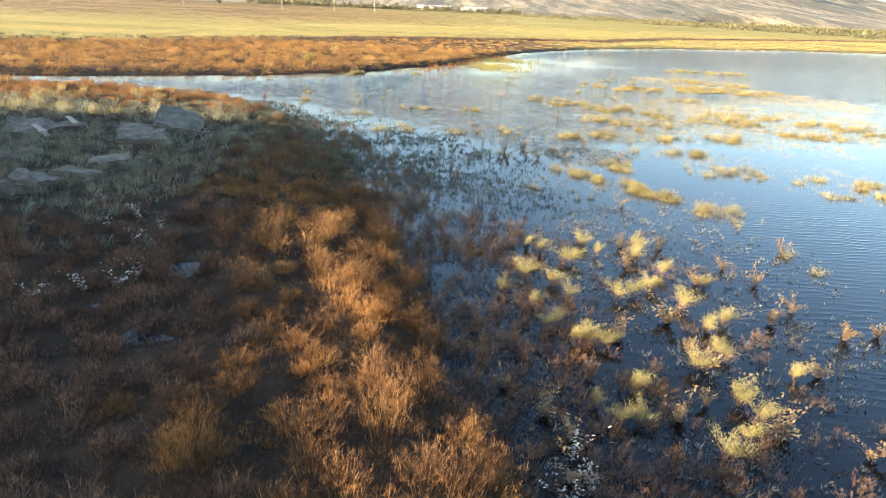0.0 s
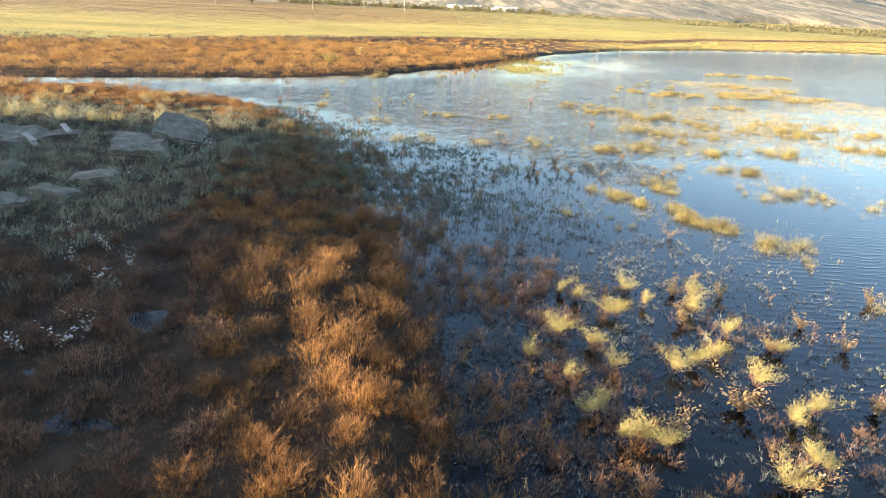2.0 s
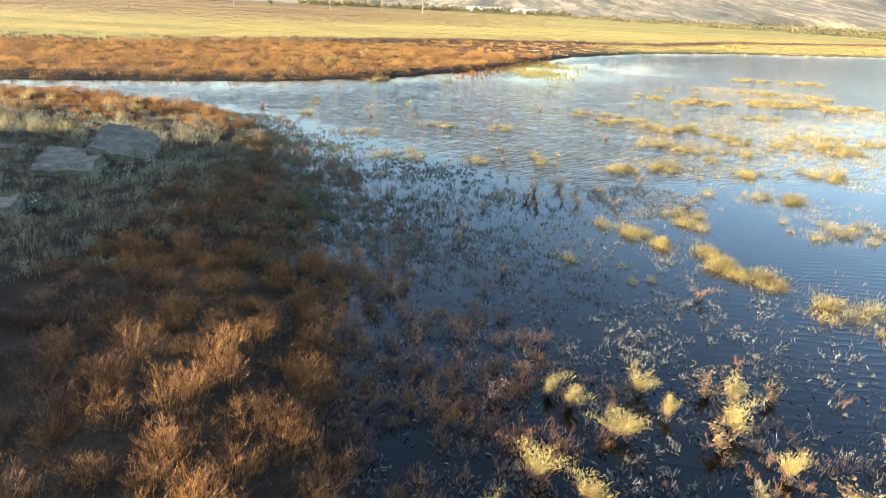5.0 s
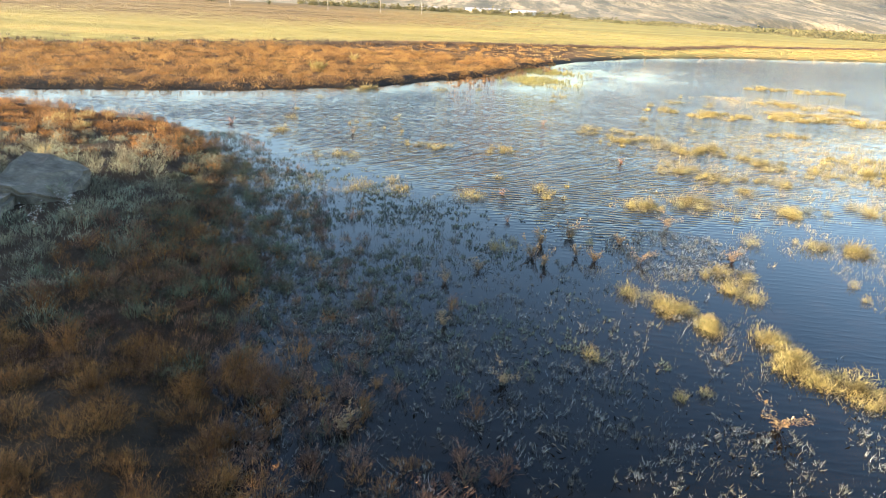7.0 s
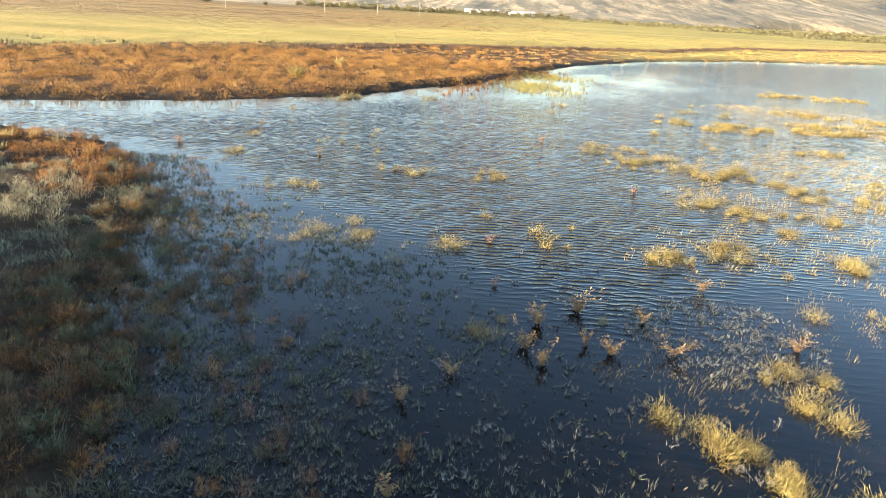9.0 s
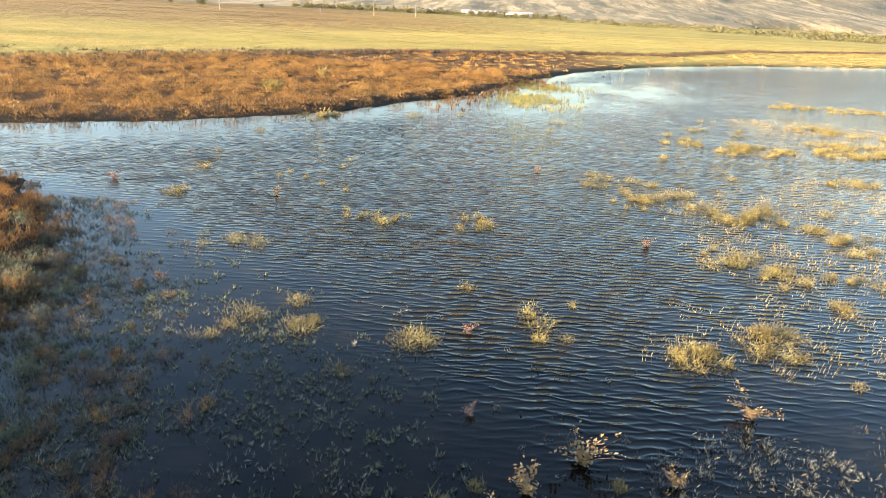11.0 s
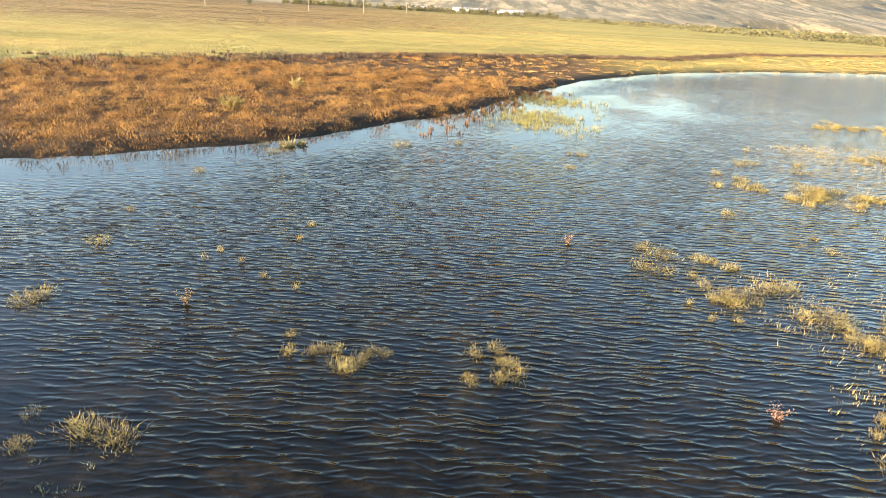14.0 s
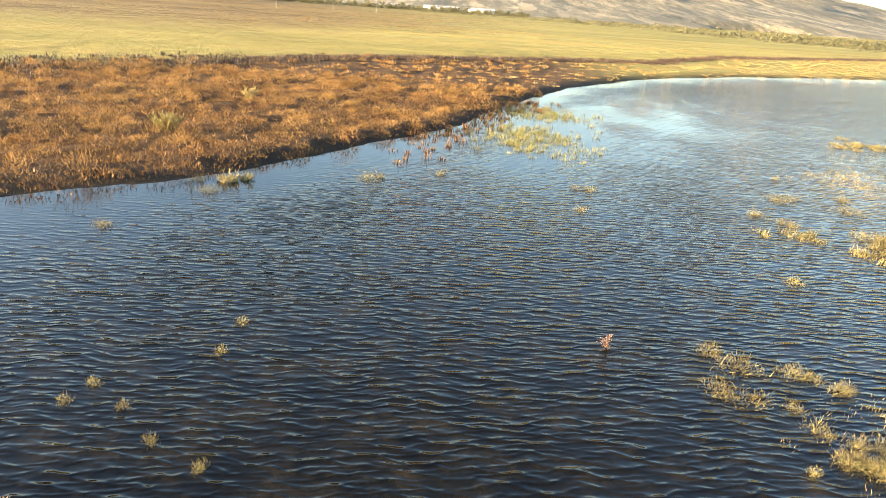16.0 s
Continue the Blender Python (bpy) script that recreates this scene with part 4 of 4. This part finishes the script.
SHRUBS_NEAR = [(3.4, 9.1, 0.16), (4.0, 9.9, 0.11), (3.5, 8.4, 0.14), (3.8, 8.6, 0.14), (3.0, 7.4, 0.15), (3.4, 7.7, 0.1), (3.5, 7.6, 0.07), (2.1, 6.8, 0.14), (1.6, 6.5, 0.06), (1.8, 6.2, 0.1), (2.0, 6.2, 0.11), (3.2, 6.6, 0.16), (2.7, 5.7, 0.14), (3.0, 6.0, 0.11), (3.3, 6.3, 0.12), (4.1, 7.2, 0.11)]
kinds = [plume_shrub("feathery yellow-green shrub standing in dark water") for k in range(8)]
for i, (x, y, r) in enumerate(SHRUBS + SHRUBS_NEAR):
    place(kinds, i, x - 0.05, y, 0.2 + 0.65 * r / 0.13)

TWIGS = [(-4.0, 29.1, 0.09), (4.3, 21.2, 0.17), (2.2, 20.1, 0.21), (1.6, 19.6, 0.19), (1.4, 18.9, 0.15), (2.5, 18.9, 0.13), (3.3, 19.0, 0.12), (5.0, 19.4, 0.11), (2.2, 19.1, 0.07), (1.6, 18.5, 0.11), (3.1, 19.9, 0.09), (0.9, 14.7, 0.09), (-0.7, 13.6, 0.09), (0.1, 16.0, 0.07), (0.0, 17.5, 0.08), (0.5, 18.1, 0.09), (3.8, 14.3, 0.12), (3.1, 11.6, 0.14), (3.0, 10.7, 0.17), (3.0, 8.6, 0.22)]
TWIGS_NEAR = [(3.9, 10.0, 0.16), (3.1, 7.4, 0.14), (3.4, 6.1, 0.17), (6.1, 11.7, 0.12), (4.5, 8.7, 0.13), (4.4, 7.3, 0.12), (5.0, 9.1, 0.1), (5.8, 8.4, 0.12), (5.3, 8.3, 0.14), (4.9, 10.1, 0.11), (1.2, 5.9, 0.1), (1.1, 5.3, 0.12), (1.0, 6.3, 0.12), (2.8, 6.6, 0.06), (2.4, 6.3, 0.13), (4.6, 10.7, 0.11), (4.1, 5.8, 0.12), (2.2, 8.1, 0.15), (3.8, 11.6, 0.1), (0.6, 6.8, 0.06)]
kinds = [leafy_twig(PALE_LEAF, 300, 0.034, "brown twigs with pale dry leaves in the water", "leafy twigs in the pond") for k in range(5)]
for i, (x, y, r) in enumerate(TWIGS + TWIGS_NEAR):
    place(kinds, i, x, y, 0.3 + 0.7 * r / 0.14)
kinds = [leafy_twig(PINK_LEAF, 230, 0.03, "small plant with reddish-pink dry leaves in the water", "pink plants in the pond", 0.22) for k in range(2)]
for i, (x, y, r) in enumerate([(2.5, 33.3, 0.11), (-8.3, 29.6, 0.18), (0.9, 22.8, 0.08), (4.4, 27.2, 0.13), (1.0, 20.8, 0.06), (0.8, 11.2, 0.12)]):
    place(kinds, i, x, y, 0.3 + 0.7 * r / 0.12)
kinds = [leafy_twig(FLUFF, 60, 0.042, "dark stems with white seed fluff among the marsh grass", "white seed heads", 0.5) for k in range(3)]
for i, (x, y, r) in enumerate([(-4.75, 8.9, 1.1), (-5.1, 8.7, 1.0), (-4.6, 9.2, 0.8), (-5.6, 8.3, 1.0), (-5.6, 11.5, 1.0), (-6.0, 11.2, 0.9), (-5.3, 10.6, 0.9), (-6.4, 11.9, 0.8), (-5.0, 11.0, 0.8), (1.15, 5.6, 0.9), (1.25, 5.15, 0.9), (1.0, 5.0, 0.8), (-7.6, 15.7, 1.0), (-7.2, 18.2, 1.2), (-6.9, 18.8, 1.1), (-7.3, 19.2, 1.0)]):
    place(kinds, i, x, y, r, max(0.0, float(height(np.array(x), np.array(y)))))

# ---- low weeds and litter on the water by the marsh ----
def weedy(x, y):
    d = near_inside(x, y)
    a = smooth(-7.0, -2.2, d) * (d < 0.3) * smooth(25, 19, y) * (1 - 0.5 * smooth(16, 19, y)) * (0.3 + 0.7 * smooth(-0.15, 0.3, value_noise(x, y, 0.7, 91, 2)))
    mat = ((x - 4.1) / 1.3) ** 2 + ((y - 19.6) / 1.3) ** 2 < 1
    return np.maximum(a, mat * 0.8)


x, y = scatter(13000, -7, 7, 3.5, 25, weedy)
parts = [plumes(x, y, np.full(len(x), -0.03), rng.uniform(0.1, 0.2, len(x)), rng.uniform(0.05, 0.15, len(x)), 4, 9, 0.045, 0.006)]
x, y = scatter(22000, -7, 7, 3.5, 25, weedy)
parts += [clumps(x, y, np.full(len(x), -0.03), rng.uniform(0.06, 0.16, len(x)), rng.uniform(0.07, 0.19, len(x)), 9, 0.005, wind=0.3, segs=2, curl=1.0)]

x, y = scatter(400, 0.2, 5.6, 4.5, 12.6, lambda x, y: smooth(-0.15, 0.35, value_noise(x, y, 0.8, 93, 2)) * smooth(5.6, 3.8, x) * smooth(12.6, 11, y))
stuff("brown_water_plants", plumes(x, y, np.full(len(x), -0.04), rng.uniform(0.1, 0.22, len(x)), rng.uniform(0.12, 0.3, len(x)), 8, 20, 0.035, 0.0045), BROWN_FOLIAGE, "reddish-brown feathery dry plants standing in dark water", "water plants")


def drowned(x, y):
    d = near_inside(x, y)
    return smooth(-4.6, -1.5, d) * (d < 0.2) * smooth(14, 16.5, y) * smooth(25.5, 23, y) * smooth(-0.6, 0.15, value_noise(x, y, 0.9, 98))


x, y = scatter(9500, -8, 4, 14, 26, drowned)
MOSS = plant("dark_water_weed", [(0.05, 0.065, 0.04), (0.12, 0.15, 0.095), (0.3, 0.33, 0.23), (0.05, 0.05, 0.032)])
stuff("dark_weed", plumes(x, y, np.full(len(x), -0.03), rng.uniform(0.1, 0.24, len(x)), rng.uniform(0.02, 0.08, len(x)), 4, 7, 0.06, 0.011), MOSS, "dark green weed growing through the shallow water", "water weed")
x, y = scatter(14000, -7, 7, 3.5, 25, weedy)
n = len(x)
parts.append(leaf_quads(np.stack([x, y, rng.uniform(0.005, 0.06, n)], -1), rng.uniform(0.03, 0.09, n), rng.uniform(0, 6.283, n), rng.uniform(-0.1, 0.7, n), 0.14))
LITTER = plant("leaf_litter", [(0.1, 0.085, 0.055), (0.17, 0.14, 0.09), (0.24, 0.2, 0.14)])
stuff("leaf_litter", parts.pop(), LITTER, "dark wet leaf litter floating by the marsh", "leaf litter")
stuff("water_weed", joined(parts), WEED, "grey-green drowned weed and leaf litter at the water's surface", "water weed")


# ---- old concrete on the bank ----
def slab(name, size, m, label, category="slab", chip=0.05, seed=1):
    bm = bmesh.new()
    bmesh.ops.create_cube(bm, size=1)
    bmesh.ops.scale(bm, vec=size, verts=bm.verts)
    bmesh.ops.bevel(bm, geom=list(bm.edges), offset=min(size) * 0.14, segments=2, affect="EDGES")
    bmesh.ops.subdivide_edges(bm, edges=list(bm.edges), cuts=4, use_grid_fill=True)
    for v in bm.verts:
        v.co += Vector(noise.noise_vector(v.co * 2.2 + Vector((seed * 7, 0, 0)))) * chip + Vector(noise.noise_vector(v.co * 7 + Vector((0, seed * 5, 0)))) * chip * 0.5
    me = bpy.data.meshes.new(name)
    bm.to_mesh(me)
    bm.free()
    me.materials.append(CONCRETE)
    ob = new(name, me)
    ob.matrix_world = m
    return tagged(ob, label, category)


slab("concrete_slab", (1.3, 1.9, 0.46), pose(-8.75, 18.6, 0.14, 4, 3, 22), "flat weathered concrete slab on the weedy bank", chip=0.1, seed=1)
slab("concrete_slab", (1.3, 1.7, 0.34), pose(-8.3, 20.1, 0.36, 12, 16, 18), "tilted weathered concrete slab leaning on another", chip=0.11, seed=2)
slab("concrete_slab", (2.1, 2.1, 0.36), pose(-11.7, 18.9, 0.06, 9, 4, 24), "broken concrete slab sunk in grass", chip=0.12, seed=3)
slab("concrete_fragment", (0.9, 0.7, 0.26), pose(-8.0, 15.25, 0.24, 4, -5, 15), "small flat piece of concrete in the weeds", chip=0.06, seed=4)
slab("concrete_fragment", (0.95, 0.6, 0.24), pose(-8.1, 14.1, 0.24, -4, 4, -10), "low piece of concrete in the weeds", chip=0.06, seed=5)
slab("boulder", (0.85, 0.7, 0.5), pose(-8.35, 12.95, 0.3, 5, 8, 20), "rough grey boulder among weeds", "rock", 0.14, 6)
slab("boulder", (1.0, 0.7, 0.4), pose(-8.95, 12.25, 0.24, 0, -6, -15), "rough grey boulder among weeds", "rock", 0.14, 7)
slab("boulder", (1.1, 1.0, 0.4), pose(-10.4, 15.4, 0.14, 4, 6, 10), "low grey boulder sunk in weeds", "rock", 0.12, 8)


def board(x, y, z, length, turn, tilt):
    bm = bmesh.new()
    bmesh.ops.create_cube(bm, size=1)
    bmesh.ops.scale(bm, vec=(length, 0.14, 0.03), verts=bm.verts)
    bmesh.ops.bevel(bm, geom=list(bm.edges), offset=0.006, segments=1, affect="EDGES")
    me = bpy.data.meshes.new("board")
    bm.to_mesh(me)
    bm.free()
    me.materials.append(BOARD)
    ob = new("board", me)
    ob.matrix_world = pose(x, y, z, 4, tilt, turn)
    tagged(ob, "pale weathered board lying on broken concrete", "board", "boards on the concrete")


board(-11.1, 19.3, 0.47, 1.1, -50, 2)
board(-11.6, 18.5, 0.35, 0.9, -42, 3)
board(-11.3, 18.2, 0.28, 0.8, -46, 3)

# ---- bushes on the far bank and beyond ----
def far_spot(x, y, tall, radius, count, width, material, name, label, category):
    z = height(np.array([x]), np.array([y]))
    geo = plumes(np.array([x]), np.array([y]), z - 0.03, np.array([radius]), np.array([tall]), count, 16, tall * 0.25, width)
    me = raw_mesh(name, *geo)
    me.materials.append(material)
    return tagged(new(name, me), label, category)


far_spot(-9.9, 46.5, 0.8, 0.7, 60, 0.03, WET_GRASS, "yellow_bush", "yellow-green bush in rust grass on the far bank", "bush")
far_spot(-9.5, 54.5, 0.7, 0.4, 30, 0.03, STRAW, "straw_clump", "pale straw-coloured grass clump on the far bank", "grass clump")
for x, y in ((-6.0, 41.2), (-5.7, 41.5), (-2.4, 43.6)):
    far_spot(x, y, 0.55, 0.4, 26, 0.02, STRAW, "straw_clump", "pale straw-coloured grass clump at the far shore", "grass clump")

# a bed of green reeds standing in the water off the far bank, thinning outwards
def reed_bed(x, y):
    a = np.exp(-((x - 3.2) / 1.5) ** 2 - ((y - 50.5) / 2.2) ** 2)
    b = np.exp(-((x - 4.3) / 1.6) ** 2 - ((y - 57.5) / 1.6) ** 2)
    return np.clip(1.4 * np.maximum(a, b), 0, 1)


x, y = scatter(2200, -1, 8, 45, 62, reed_bed)
stuff("reed_bed", clumps(x, y, np.full(len(x), -0.05), rng.uniform(0.15, 0.4, len(x)), rng.uniform(0.2, 0.42, len(x)), 24, 0.016, segs=1), GREEN_REED, "yellow-green reeds standing in shallow water", "reeds")
x, y = scatter(2600, -9, 6, 38, 62, lambda x, y: smooth(-4.5, -0.3, far_inside(x, y)) * (far_inside(x, y) < 0.2) * smooth(-4, 1, x) * 0.8)
stuff("shore_grass", clumps(x, y, np.full(len(x), -0.04), rng.uniform(0.15, 0.35, len(x)), rng.uniform(0.2, 0.45, len(x)), 16, 0.025, segs=2), RUST, "thin rust-coloured grass standing in the shallows", "grass")


def crown_geo(n, rx, rz, leaf, z0):
    """Uneven leafy crown of lobes."""
    lobes = rng.normal(0, 0.42, (9, 3)) * np.array([rx, rx, rz * 0.8])
    p = lobes[rng.integers(0, 9, n)] + rng.normal(0, 0.24, (n, 3)) * np.array([rx, rx, rz])
    p[:, 2] = np.abs(p[:, 2] + rz * 0.6) + z0
    return leaf_quads(p, rng.uniform(0.6, 1.4, n) * leaf, rng.uniform(0, 6.283, n), rng.uniform(-1.2, 1.2, n), 0.5)


def tree(x, y, tall, label):
    root = new("tree")
    root.matrix_world = pose(x, y, float(height(np.array(x), np.array(y))))
    az = rng.uniform(0, 6.283, 6)
    part("trunk", joined([blades(np.zeros((3, 3)), np.zeros(3), np.full(3, tall * 0.6), np.full(3, tall * 0.09), np.full(3, 0.02), np.zeros(3)), blades(np.zeros((6, 3)) + np.array([0, 0, tall * 0.2]), az, np.full(6, tall * 0.5), np.full(6, tall * 0.04), np.full(6, 0.6), np.zeros(6))]), TWIG, root)
    part("crown", crown_geo(420, tall * 0.5, tall * 0.42, tall * 0.09, tall * 0.15), TREE, root)
    return tagged(root, label, "tree", "lone trees in the meadow")


for x, y, h in ((-201, 470, 7.5), (-250, 450, 5), (-262, 452, 5), (-238, 500, 4.5), (-300, 470, 5), (-170, 500, 4)):
    tree(x, y, h, "small dark round-crowned tree alone in the meadow")

parts = []
ratio, depth = rng.uniform(-0.08, 0.85, 2600), rng.random(2600)
by = np.interp(ratio, [-0.08, 0.1, 0.375, 0.57, 0.9], [800, 600, 330, 250, 190]) * (0.95 + 1.6 * depth ** 1.5) + rng.normal(0, 12, 2600)
keep = value_noise(ratio * by, by, 45, 95) > -0.25 + 0.5 * rng.random(2600) - 0.3 * (depth < 0.2)
for r, yy in zip(ratio[keep], by[keep]):
    hh = (0.7 + 2.2 * rng.random() ** 2.5) * (0.7 + yy / 600)
    c, q = crown_geo(24, hh * 1.5, hh * 0.5, hh * 0.3, -0.3)
    parts.append((c + np.array([r * yy, yy, 0.5]), q))
stuff("far_thicket", joined(parts), BUSH, "olive and yellow thicket along the valley floor", "bushes")
parts = []
for k in range(260):
    r, yy = rng.uniform(-0.3, 0.1), rng.uniform(900, 1150)
    hh = rng.uniform(4, 9)
    c, q = crown_geo(30, hh * 0.7, hh * 0.6, hh * 0.35, 0)
    parts.append((c + np.array([r * yy, yy, 0.5]), q))
stuff("far_woods", joined(parts), BUSH, "grey-green belt of trees far across the valley", "woods")


def pole(x, y, tall):
    bm = bmesh.new()
    bmesh.ops.create_cone(bm, segments=8, radius1=0.16, radius2=0.11, depth=tall, cap_ends=True)
    me = bpy.data.meshes.new("post")
    bm.to_mesh(me)
    bm.free()
    me.materials.append(POLE)
    root = new("utility_pole")
    z = float(height(np.array(x), np.array(y)))
    root.matrix_world = pose(x, y, z)
    post = new("post", me)
    post.parent, post.location = root, (0, 0, tall / 2)
    bm = bmesh.new()
    bmesh.ops.create_cube(bm, size=1)
    bmesh.ops.scale(bm, vec=(1.6, 0.12, 0.14), verts=bm.verts)
    me = bpy.data.meshes.new("crossarm")
    bm.to_mesh(me)
    bm.free()
    me.materials.append(POLE)
    arm = new("crossarm", me)
    arm.parent, arm.location = root, (0, 0.17, tall - 0.4)
    tagged(root, "thin grey wooden utility pole in the meadow", "utility pole", "utility poles")


for x, y in ((-118, 300), (-82, 330), (-62, 360), (-44, 390)):
    pole(x, y, 6.5)


def shed(x, y, length, wide, tall, turn):
    root = new("farm_shed")
    root.matrix_world = pose(x, y, 0.4, 0, 0, turn)
    a, b = length / 2, wide / 2
    co = np.array([(-a, -b, 0), (a, -b, 0), (a, b, 0), (-a, b, 0), (-a, -b, tall), (a, -b, tall), (a, b, tall), (-a, b, tall)], float)
    part("wall", (co, np.array([(0, 1, 5, 4), (1, 2, 6, 5), (2, 3, 7, 6), (3, 0, 4, 7)])), WHITE_WALL, root)
    r = tall + wide * 0.22
    e = 0.5
    co = np.array([(-a - e, -b - e, tall), (a + e, -b - e, tall), (a + e, 0, r), (-a - e, 0, r), (a + e, b + e, tall), (-a - e, b + e, tall)], float)
    part("roof", (co, np.array([(0, 1, 2, 3), (3, 2, 4, 5)])), ROOF, root)
    tagged(root, "long white farm shed with grey roof far away", "shed", "farm sheds")


shed(-30, 1180, 60, 14, 6, 4)
shed(40, 1230, 46, 14, 6, -3)
shed(-120, 1160, 30, 12, 5, 8)
